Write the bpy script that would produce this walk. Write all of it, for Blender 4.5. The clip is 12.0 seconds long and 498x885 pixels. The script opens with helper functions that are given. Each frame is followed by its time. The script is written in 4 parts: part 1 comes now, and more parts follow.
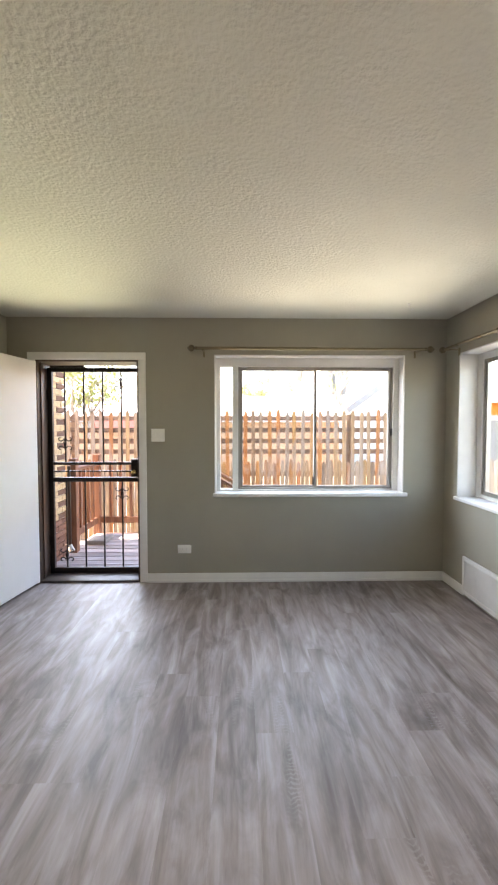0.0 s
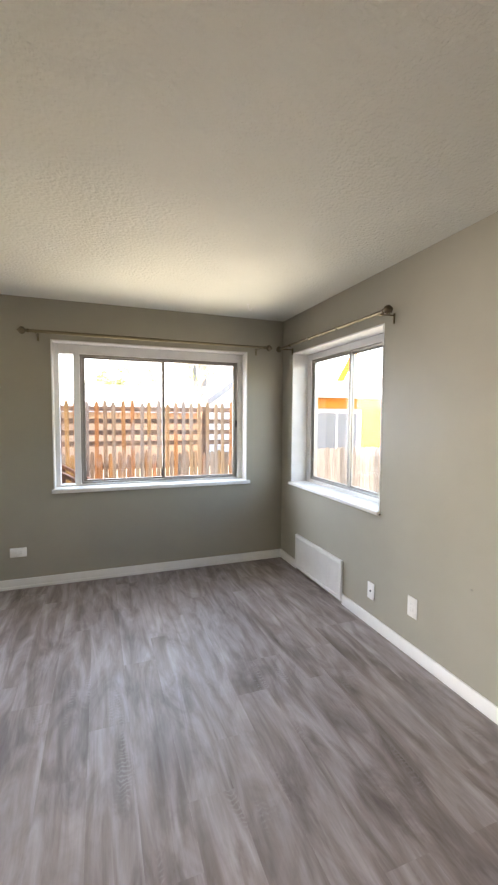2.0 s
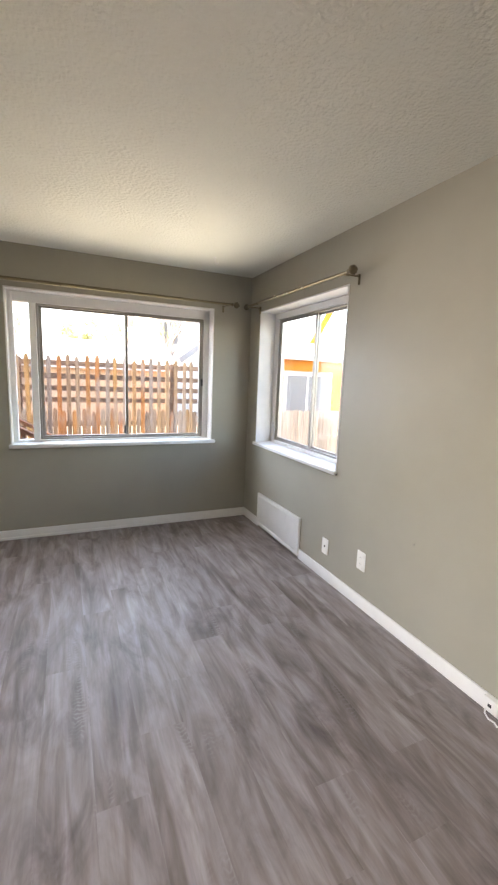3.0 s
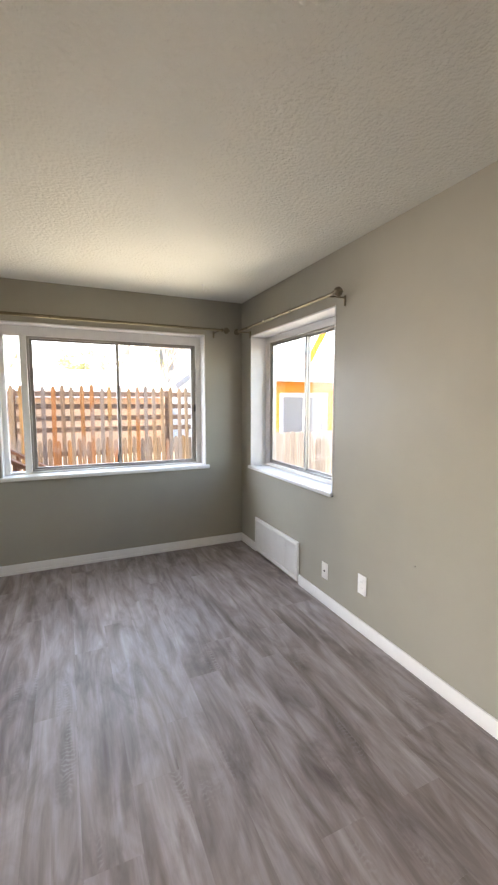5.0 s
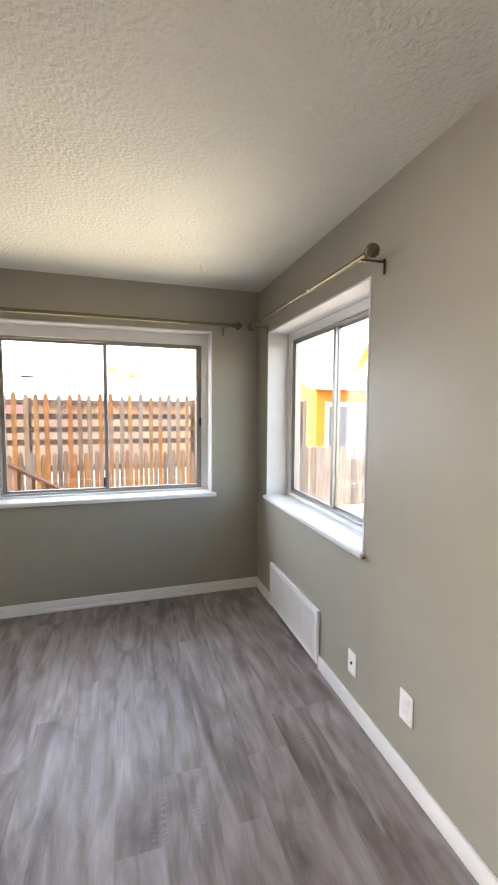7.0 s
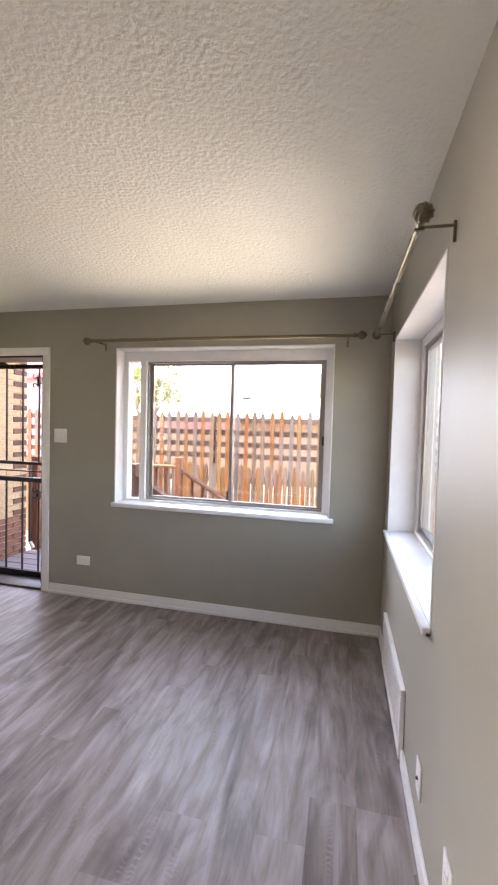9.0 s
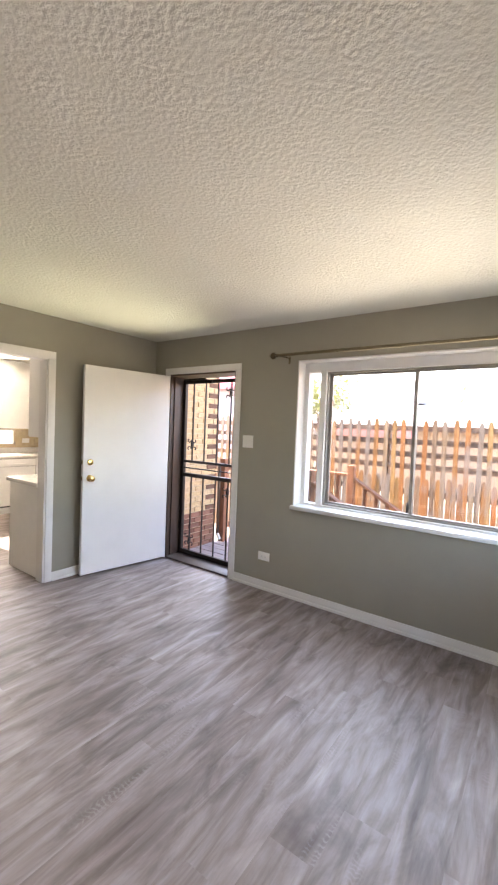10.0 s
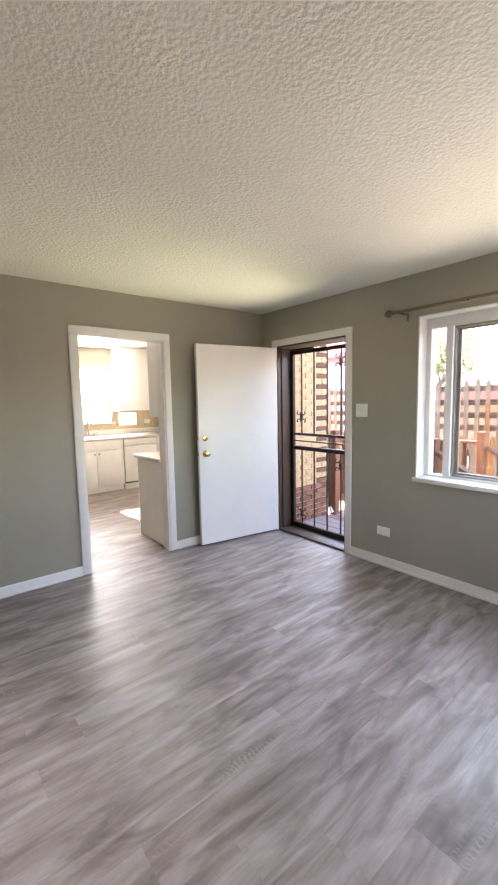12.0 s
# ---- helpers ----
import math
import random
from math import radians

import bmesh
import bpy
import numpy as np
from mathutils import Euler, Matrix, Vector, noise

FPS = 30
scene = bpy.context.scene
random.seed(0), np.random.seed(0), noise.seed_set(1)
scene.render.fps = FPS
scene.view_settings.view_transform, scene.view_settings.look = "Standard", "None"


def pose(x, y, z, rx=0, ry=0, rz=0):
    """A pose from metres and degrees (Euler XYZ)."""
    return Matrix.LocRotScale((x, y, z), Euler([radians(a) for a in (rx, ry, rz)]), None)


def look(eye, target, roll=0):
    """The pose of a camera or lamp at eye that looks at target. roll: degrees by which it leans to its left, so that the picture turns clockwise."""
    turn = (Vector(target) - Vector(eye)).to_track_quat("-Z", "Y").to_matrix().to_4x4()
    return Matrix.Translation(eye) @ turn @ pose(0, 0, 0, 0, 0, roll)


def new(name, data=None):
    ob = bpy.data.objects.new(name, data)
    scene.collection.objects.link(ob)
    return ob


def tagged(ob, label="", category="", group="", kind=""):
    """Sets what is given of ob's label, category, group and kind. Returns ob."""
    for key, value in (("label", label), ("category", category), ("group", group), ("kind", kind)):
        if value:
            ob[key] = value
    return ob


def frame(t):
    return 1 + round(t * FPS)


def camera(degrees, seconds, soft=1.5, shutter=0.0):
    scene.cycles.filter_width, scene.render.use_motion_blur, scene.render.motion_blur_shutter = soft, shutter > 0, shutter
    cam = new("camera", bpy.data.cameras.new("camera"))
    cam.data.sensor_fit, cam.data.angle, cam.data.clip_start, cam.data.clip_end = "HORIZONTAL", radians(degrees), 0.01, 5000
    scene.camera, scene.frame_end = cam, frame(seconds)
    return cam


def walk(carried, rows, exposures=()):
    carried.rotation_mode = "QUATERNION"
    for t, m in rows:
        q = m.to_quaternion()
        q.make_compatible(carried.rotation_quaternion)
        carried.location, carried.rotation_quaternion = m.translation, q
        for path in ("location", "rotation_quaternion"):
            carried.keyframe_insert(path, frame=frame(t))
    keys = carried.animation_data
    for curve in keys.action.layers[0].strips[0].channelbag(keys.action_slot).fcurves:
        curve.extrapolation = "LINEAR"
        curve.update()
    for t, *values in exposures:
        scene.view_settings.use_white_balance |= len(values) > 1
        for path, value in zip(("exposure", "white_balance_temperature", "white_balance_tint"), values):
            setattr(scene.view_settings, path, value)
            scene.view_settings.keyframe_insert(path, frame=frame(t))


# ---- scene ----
cam = camera(63.1, 12.0, soft=2.3)
PATH = [
    (0, (-1.919, -3.752, 1.452), (-1.875, -1.754, 1.372), 0.0),
    (0.5, (-1.887, -3.799, 1.479), (-1.723, -1.807, 1.396), 0.3),
    (1, (-1.852, -3.813, 1.474), (-1.489, -1.849, 1.36), 0.4),
    (1.5, (-1.813, -3.825, 1.467), (-1.268, -1.904, 1.348), 0.6),
    (2, (-1.777, -3.828, 1.461), (-1.087, -1.955, 1.338), 0.4),
    (2.5, (-1.743, -3.848, 1.457), (-0.946, -2.021, 1.285), 2.0),
    (3, (-1.713, -3.87, 1.447), (-0.901, -2.068, 1.139), 2.2),
    (3.2, (-1.711, -3.868, 1.463), (-0.879, -2.07, 1.186), 1.2),
    (5, (-1.656, -3.851, 1.453), (-0.837, -2.037, 1.256), 0.0),
    (5.5, (-1.654, -3.797, 1.447), (-0.874, -1.972, 1.202), -0.1),
    (6, (-1.541, -3.634, 1.438), (-0.906, -1.752, 1.199), -0.9),
    (6.5, (-1.295, -3.43, 1.465), (-0.693, -1.53, 1.302), 0.5),
    (6.7, (-1.205, -3.331, 1.477), (-0.576, -1.44, 1.303), 0.2),
    (8.3, (-0.468, -2.893, 1.508), (-0.57, -0.896, 1.506), 1.9),
    (8.5, (-0.42, -2.932, 1.493), (-0.609, -0.941, 1.482), 1.6),
    (9, (-0.31, -3.029, 1.49), (-0.761, -1.083, 1.413), 1.6),
    (9.5, (-0.345, -3.097, 1.503), (-1.251, -1.314, 1.493), 2.0),
    (10, (-0.371, -3.135, 1.503), (-1.55, -1.522, 1.43), 2.3),
    (10.5, (-0.446, -3.153, 1.495), (-1.946, -1.837, 1.359), 2.4),
    (11, (-0.46, -3.112, 1.46), (-2.049, -1.91, 1.292), -0.1),
    (11.5, (-0.498, -3.123, 1.482), (-2.067, -1.899, 1.28), -0.7),
    (12, (-0.483, -3.105, 1.479), (-2.025, -1.848, 1.272), -1.1),
]
walk(cam, [(t, look(eye, target, roll)) for t, eye, target, roll in PATH],
     exposures=[(0, 3.83, 7600, 18), (1.5, 3.89, 7600, 18), (2.5, 3.81, 7550, 20), (6.5, 3.79, 7550, 20), (8.5, 3.71, 7500, 26), (9, 3.84, 7400, 28), (9.5, 3.94, 7550, 24), (10.5, 4.02, 7350, 24), (12, 4.01, 7250, 23)])

H = 2.44                    # ceiling height
XW, YS = -4.03, -5.4        # west and south walls

# ---- world, sun, exposure ----
SUN_EL, SUN_AZ = radians(35), radians(184)    # sun in the west
world = bpy.data.worlds.new("sky")
scene.world = world
world.use_nodes = True
wn = world.node_tree
sky = wn.nodes.new("ShaderNodeTexSky")
sky.sky_type = "NISHITA"
sky.sun_disc = False
sky.sun_elevation = SUN_EL
sky.sun_rotation = radians(266)
wn.nodes["Background"].inputs[1].default_value = 0.15
wn.links.new(sky.outputs[0], wn.nodes["Background"].inputs[0])
sun = bpy.data.lights.new("sun", "SUN")
sun.energy, sun.angle, sun.color = 3.0, radians(0.6), (1.0, 0.93, 0.82)
sun_ob = new("sun", sun)
sun_way = Vector((math.cos(SUN_EL) * math.cos(SUN_AZ), math.cos(SUN_EL) * math.sin(SUN_AZ), math.sin(SUN_EL)))
sun_ob.matrix_world = Matrix.Translation((-20, 0, 20)) @ sun_way.to_track_quat("Z", "Y").to_matrix().to_4x4()


def sky_lamp(name, at, w, h, heading, down, watts, col=(1.0, 0.95, 0.86), spread=92):
    """Skylight in an opening: a lamp as large as the opening, aimed down into the room."""
    li = bpy.data.lights.new(name, "AREA")
    li.shape, li.size, li.size_y, li.energy, li.color, li.spread = "RECTANGLE", w, h, watts, col, radians(spread)
    ob = new(name, li)
    way = Vector((math.cos(radians(down)) * heading[0], math.cos(radians(down)) * heading[1], -math.sin(radians(down))))
    ob.matrix_world = Matrix.Translation(at) @ way.to_track_quat("-Z", "Y").to_matrix().to_4x4()
    return ob


BLUE, COOL = (0.66, 0.81, 1.0), (0.76, 0.87, 1.0)
sky_lamp("sky_lamp_north", (-1.27, 0.38, 1.45), 1.6, 1.1, (0.4, -0.92), 26, 1.65, BLUE, 112)
sky_lamp("sky_lamp_door", (-3.31, 0.30, 1.1), 0.85, 1.8, (0.15, -1), 30, 0.85, BLUE, 80)
sky_lamp("sky_lamp_east", (0.40, -0.9, 1.45), 1.15, 1.1, (-1, 0), 30, 0.26, COOL, 40)
sky_lamp("sky_lamp_kitchen", (-7.9, -0.79, 1.62), 0.75, 0.9, (0.965, -0.19), 4, 1.0, (0.84, 0.95, 1.0), 60)
# added lamp in the unseen west window, brightens the floor and east wall
sky_lamp("fill_lamp_west", (XW - 0.2, -4.6, 1.5), 0.6, 1.1, (0.94, 0.34), 38, 3.1, (0.88, 0.94, 1.0), 76)
# light thrown up from the sunny yard and deck
sky_lamp("yard_light_north", (-1.27, 0.38, 1.45), 1.6, 1.1, (0, -1), -40, 0.40, (1.0, 0.97, 0.82), 68)
sky_lamp("yard_light_door", (-3.31, 0.30, 1.1), 0.85, 1.75, (0, -1), -40, 0.62, (0.93, 1.0, 0.68), 64)
sky_lamp("yard_light_east", (0.38, -0.9, 1.45), 1.15, 1.1, (-1, 0), -38, 0.3, (1.0, 0.97, 0.84), 62)
sky_lamp("yard_light_kitchen", (-7.9, -0.79, 1.62), 0.75, 0.9, (1, 0), -36, 8.5, (1.0, 0.95, 0.87), 98)



# ---- materials ----
def mat(name, col, rough=0.5, metal=0.0):
    m = bpy.data.materials.new(name)
    m.use_nodes = True
    nt = m.node_tree
    b = nt.nodes["Principled BSDF"]
    b.inputs["Base Color"].default_value = (*col, 1)
    b.inputs["Roughness"].default_value = rough
    b.inputs["Metallic"].default_value = metal
    return m, nt, b


def coords(nt, scale=(1, 1, 1), where="Object"):
    tc = nt.nodes.new("ShaderNodeTexCoord")
    mp = nt.nodes.new("ShaderNodeMapping")
    mp.inputs["Scale"].default_value = scale
    nt.links.new(tc.outputs[where], mp.inputs[0])
    return mp.outputs[0]


def world_coords(nt, scale=(1, 1, 1)):
    g = nt.nodes.new("ShaderNodeNewGeometry")
    mp = nt.nodes.new("ShaderNodeMapping")
    mp.inputs["Scale"].default_value = scale
    nt.links.new(g.outputs["Position"], mp.inputs[0])
    return mp.outputs[0]


def noise_tex(nt, vec, scale, detail=4, rough=0.6, dist=0.0):
    n = nt.nodes.new("ShaderNodeTexNoise")
    n.inputs["Scale"].default_value = scale
    n.inputs["Detail"].default_value = detail
    n.inputs["Roughness"].default_value = rough
    n.inputs["Distortion"].default_value = dist
    nt.links.new(vec, n.inputs["Vector"])
    return n.outputs["Fac"]


def ramp(nt, fac, stops):
    r = nt.nodes.new("ShaderNodeValToRGB")
    e = r.color_ramp.elements
    while len(e) < len(stops):
        e.new(0.5)
    for el, (p, c) in zip(e, stops):
        el.position = p
        el.color = (*c, 1) if len(c) == 3 else c
    nt.links.new(fac, r.inputs[0])
    return r.outputs[0]


def mix(nt, a, b, fac, mode="MIX"):
    n = nt.nodes.new("ShaderNodeMix")
    n.data_type = "RGBA"
    n.blend_type = mode
    for sock, v in ((n.inputs[0], fac), (n.inputs[6], a), (n.inputs[7], b)):
        if isinstance(v, (int, float)):
            sock.default_value = v
        elif isinstance(v, tuple):
            sock.default_value = (*v, 1)
        else:
            nt.links.new(v, sock)
    return n.outputs[2]


def bump(nt, b, height, strength=0.3, dist=0.01):
    n = nt.nodes.new("ShaderNodeBump")
    n.inputs["Strength"].default_value = strength
    n.inputs["Distance"].default_value = dist
    nt.links.new(height, n.inputs["Height"])
    nt.links.new(n.outputs[0], b.inputs["Normal"])
    return n


def plain(name, col, rough=0.45, metal=0.0, vary=0.08, scale=9.0, relief=0.08, fine=220.0, dist=0.002):
    """Painted or metal surface with soft blotches and a fine grain."""
    m, nt, b = mat(name, col, rough, metal)
    v = world_coords(nt)
    n1 = noise_tex(nt, v, scale, 5)
    lo, hi = tuple(c * (1 - vary) for c in col), tuple(min(1, c * (1 + vary)) for c in col)
    nt.links.new(ramp(nt, n1, [(0.3, lo), (0.7, hi)]), b.inputs["Base Color"])
    n2 = noise_tex(nt, v, fine, 3)
    bump(nt, b, n2, relief, dist)
    r = ramp(nt, n1, [(0.3, (rough * 0.85,) * 3), (0.7, (min(1, rough * 1.15),) * 3)])
    nt.links.new(r, b.inputs["Roughness"])
    return m


def wall_paint(name, col):
    m, nt, b = mat(name, col, 0.46)
    v = world_coords(nt)
    big = noise_tex(nt, v, 1.3, 4)
    lo, hi = tuple(c * 0.94 for c in col), tuple(c * 1.05 for c in col)
    nt.links.new(ramp(nt, big, [(0.3, lo), (0.7, hi)]), b.inputs["Base Color"])
    fine = noise_tex(nt, v, 70, 4, 0.65)
    patch = noise_tex(nt, v, 2.2, 2)
    amount = ramp(nt, patch, [(0.45, (0.15,) * 3), (0.75, (1,) * 3)])
    h = mix(nt, (0.5, 0.5, 0.5), fine, amount)
    bump(nt, b, h, 0.35, 0.004)
    return m


def ceiling_mat():
    m, nt, b = mat("textured_ceiling_paint", (0.70, 0.70, 0.63), 0.75)
    v = world_coords(nt)
    # flattened splats of plaster with ragged edges, and small pits between them
    n1 = noise_tex(nt, v, 62, 2, 0.5, 0.0)
    spl = ramp(nt, n1, [(0.34, (0, 0, 0)), (0.64, (1, 1, 1))])
    vo = nt.nodes.new("ShaderNodeTexVoronoi")
    vo.feature = "SMOOTH_F1"
    vo.inputs["Scale"].default_value = 50
    nt.links.new(v, vo.inputs["Vector"])
    pits = ramp(nt, noise_tex(nt, v, 34, 2, 0.5), [(0.27, (0, 0, 0)), (0.42, (1, 1, 1))])
    n2 = noise_tex(nt, v, 130, 3)
    h = mix(nt, spl, vo.outputs["Distance"], 0.45)
    h = mix(nt, h, pits, 0.22)
    h = mix(nt, h, n2, 0.15)
    amount = ramp(nt, noise_tex(nt, v, 5, 3), [(0.32, (0.45,) * 3), (0.66, (1,) * 3)])
    h = mix(nt, (0.5, 0.5, 0.5), h, amount)
    bump(nt, b, h, 0.5, 0.02)
    big = noise_tex(nt, v, 0.9, 4)
    nt.links.new(ramp(nt, big, [(0.3, (0.67, 0.67, 0.60)), (0.7, (0.73, 0.73, 0.655))]), b.inputs["Base Color"])
    return m


def plank_mat():
    """Grey-brown vinyl plank with long grain, cathedral marks and a soft sheen."""
    m, nt, b = mat("grey_vinyl_plank", (0.2, 0.18, 0.17), 0.38)
    oi = nt.nodes.new("ShaderNodeObjectInfo")
    tc = nt.nodes.new("ShaderNodeTexCoord")
    off = nt.nodes.new("ShaderNodeVectorMath")
    off.operation = "MULTIPLY_ADD"
    rnd = nt.nodes.new("ShaderNodeCombineXYZ")
    for i in (0, 1, 2):
        nt.links.new(oi.outputs["Random"], rnd.inputs[i])
    nt.links.new(rnd.outputs[0], off.inputs[0])
    off.inputs[1].default_value = (37.0, 53.0, 11.0)
    nt.links.new(tc.outputs["Object"], off.inputs[2])

    def mapped(scale):
        mp = nt.nodes.new("ShaderNodeMapping")
        mp.inputs["Scale"].default_value = scale
        nt.links.new(off.outputs[0], mp.inputs[0])
        return mp.outputs[0]
    streak = noise_tex(nt, mapped((12, 1.75, 1)), 1.0, 5, 0.55, 1.0)
    wm = nt.nodes.new("ShaderNodeMapping")
    wm.inputs["Scale"].default_value = (6.5, 2.0, 1)
    nt.links.new(world_coords(nt), wm.inputs[0])
    broad = noise_tex(nt, wm.outputs[0], 1.0, 5, 0.6, 1.2)
    fine = noise_tex(nt, mapped((110, 4, 1)), 1.0, 4, 0.6)
    base = ramp(nt, streak, [(0.26, (0.148, 0.113, 0.098)), (0.44, (0.226, 0.187, 0.171)), (0.57, (0.292, 0.251, 0.238)), (0.74, (0.370, 0.332, 0.326))])
    tone = ramp(nt, broad, [(0.3, (0.50, 0.46, 0.45)), (0.5, (0.95, 0.94, 0.95)), (0.7, (1.24, 1.24, 1.28))])
    c = mix(nt, base, tone, 0.9, "MULTIPLY")
    # cathedral figure: stacked pale arcs in a few narrow patches
    wave = nt.nodes.new("ShaderNodeTexWave")
    wave.wave_type, wave.bands_direction = "BANDS", "Y"
    wave.inputs["Scale"].default_value = 15.0
    wave.inputs["Distortion"].default_value = 9.0
    wave.inputs["Detail"].default_value = 2.0
    wave.inputs["Detail Scale"].default_value = 0.9
    nt.links.new(mapped((2.6, 1, 1)), wave.inputs["Vector"])
    line = ramp(nt, wave.outputs["Fac"], [(0.55, (0, 0, 0)), (0.9, (0.8,) * 3)])
    where = ramp(nt, noise_tex(nt, mapped((11, 1.9, 1)), 1.0, 2), [(0.61, (0, 0, 0)), (0.74, (0.36,) * 3)])
    line = mix(nt, (0, 0, 0), line, where)
    c = mix(nt, c, (0.72, 0.69, 0.68), where, "MULTIPLY")
    c = mix(nt, c, (0.42, 0.40, 0.41), line)
    per = ramp(nt, oi.outputs["Random"], [(0.0, (0.88, 0.88, 0.88)), (1.0, (1.08, 1.08, 1.08))])
    c = mix(nt, c, per, 0.2, "MULTIPLY")
    c = mix(nt, c, ramp(nt, fine, [(0.3, (0.86,) * 3), (0.7, (1.08,) * 3)]), 0.7, "MULTIPLY")
    nt.links.new(c, b.inputs["Base Color"])
    nt.links.new(ramp(nt, streak, [(0.3, (0.51,) * 3), (0.8, (0.41,) * 3)]), b.inputs["Roughness"])
    b.inputs["Specular IOR Level"].default_value = 0.48
    bump(nt, b, fine, 0.12, 0.0015)
    return m


def wood_mat(name, dark, light, scale=(30, 30, 2.0), rough=0.75, vary=0.35):
    m, nt, b = mat(name, light, rough)
    v = coords(nt, scale)
    oi = nt.nodes.new("ShaderNodeObjectInfo")
    ad = nt.nodes.new("ShaderNodeVectorMath")
    ad.operation = "ADD"
    sc = nt.nodes.new("ShaderNodeVectorMath")
    sc.operation = "SCALE"
    sc.inputs[3].default_value = 60.0
    cx = nt.nodes.new("ShaderNodeCombineXYZ")
    for i in (0, 1, 2):
        nt.links.new(oi.outputs["Random"], cx.inputs[i])
    nt.links.new(cx.outputs[0], sc.inputs[0])
    nt.links.new(v, ad.inputs[0])
    nt.links.new(sc.outputs[0], ad.inputs[1])
    n = noise_tex(nt, ad.outputs[0], 1.0, 5, 0.6, 0.8)
    c = ramp(nt, n, [(0.3, dark), (0.68, light)])
    per = ramp(nt, oi.outputs["Random"], [(0.0, (1 - vary,) * 3), (1.0, (1 + vary * 0.5,) * 3)])
    c = mix(nt, c, per, 1.0, "MULTIPLY")
    nt.links.new(c, b.inputs["Base Color"])
    bump(nt, b, n, 0.35, 0.004)
    return m


def picket_mat(name, tones, grey):
    """Weathered pickets, each of one of six tones, with silver grey patches; grey: how much of them."""
    m, nt, b = mat(name, tones[0], 0.8)
    v = world_coords(nt, (40, 40, 3))
    n = noise_tex(nt, v, 1.0, 5, 0.6, 0.6)
    oi = nt.nodes.new("ShaderNodeObjectInfo")
    tone = ramp(nt, oi.outputs["Random"], list(zip((0.0, 0.2, 0.4, 0.6, 0.8, 1.0), tones)))
    grain = ramp(nt, n, [(0.3, (0.5, 0.48, 0.46)), (0.7, (1.15, 1.15, 1.15))])
    c = mix(nt, tone, grain, 1.0, "MULTIPLY")
    worn = noise_tex(nt, world_coords(nt, (5, 5, 1.3)), 1.0, 3)
    c = mix(nt, c, (0.20, 0.165, 0.145), ramp(nt, worn, [(0.62 - grey * 0.3, (0, 0, 0)), (0.74 - grey * 0.2, (0.75,) * 3)]))
    nt.links.new(c, b.inputs["Base Color"])
    bump(nt, b, n, 0.4, 0.004)
    return m


def brick_mat(name, tones):
    m, nt, b = mat(name, tones[1], 0.85)
    oi = nt.nodes.new("ShaderNodeObjectInfo")
    tone = ramp(nt, oi.outputs["Random"], list(zip((0.0, 0.35, 0.7, 1.0), tones)))
    v = world_coords(nt)
    n = noise_tex(nt, v, 45, 5)
    c = mix(nt, tone, ramp(nt, n, [(0.3, (0.7,) * 3), (0.7, (1.2,) * 3)]), 1.0, "MULTIPLY")
    nt.links.new(c, b.inputs["Base Color"])
    bump(nt, b, noise_tex(nt, v, 120, 4), 0.5, 0.004)
    return m


def glass_mat():
    m = bpy.data.materials.new("window_glass")
    m.use_nodes = True
    nt = m.node_tree
    nt.nodes.remove(nt.nodes["Principled BSDF"])
    tr = nt.nodes.new("ShaderNodeBsdfTransparent")
    tr.inputs[0].default_value = (0.93, 0.95, 0.94, 1)
    gl = nt.nodes.new("ShaderNodeBsdfGlossy")
    gl.inputs["Roughness"].default_value = 0.02
    lw = nt.nodes.new("ShaderNodeLayerWeight")
    lw.inputs[0].default_value = 0.5
    pw = nt.nodes.new("ShaderNodeMath")
    pw.operation, pw.inputs[1].default_value = "POWER", 5.0
    nt.links.new(lw.outputs["Facing"], pw.inputs[0])
    fr = nt.nodes.new("ShaderNodeMath")
    fr.operation, fr.inputs[1].default_value, fr.inputs[2].default_value = "MULTIPLY_ADD", 0.9, 0.035
    nt.links.new(pw.outputs[0], fr.inputs[0])
    mx = nt.nodes.new("ShaderNodeMixShader")
    nt.links.new(fr.outputs[0], mx.inputs[0])
    nt.links.new(tr.outputs[0], mx.inputs[1])
    nt.links.new(gl.outputs[0], mx.inputs[2])
    nt.links.new(mx.outputs[0], nt.nodes["Material Output"].inputs[0])
    return m


M = {}
M["wall"] = wall_paint("sage_grey_wall_paint", (0.343, 0.324, 0.266))
M["ceiling"] = ceiling_mat()
M["trim"] = plain("white_trim_paint", (0.80, 0.79, 0.77), 0.35, vary=0.03, relief=0.05)
M["plank"] = plank_mat()
M["subfloor"] = plain("dark_underlay", (0.05, 0.045, 0.04), 0.8)
M["door"] = plain("white_door_paint", (0.80, 0.80, 0.78), 0.38, vary=0.03, scale=3, relief=0.06)
M["brown"] = plain("dark_brown_paint", (0.055, 0.032, 0.022), 0.42, vary=0.2, scale=6)
M["iron"] = plain("black_brown_iron", (0.022, 0.015, 0.012), 0.4, 0.3, vary=0.2)
M["alu"] = plain("brushed_aluminium", (0.36, 0.34, 0.31), 0.4, 0.7, vary=0.1)
M["worn"] = plain("worn_brown_threshold", (0.075, 0.055, 0.045), 0.45, vary=0.35, scale=25)
M["brass"] = plain("polished_brass", (0.72, 0.52, 0.22), 0.2, 1.0, vary=0.05, relief=0.01)
M["rod"] = plain("antique_brass_rod", (0.22, 0.185, 0.12), 0.30, 1.0, vary=0.02, relief=0.0)
M["bronze"] = plain("dark_bronze_wire", (0.17, 0.14, 0.095), 0.35, 1.0, vary=0.2)
M["plate"] = plain("white_plastic", (0.82, 0.81, 0.78), 0.3, vary=0.02, relief=0.02)
M["dark"] = plain("dark_slot", (0.02, 0.02, 0.02), 0.6)
M["glass"] = glass_mat()
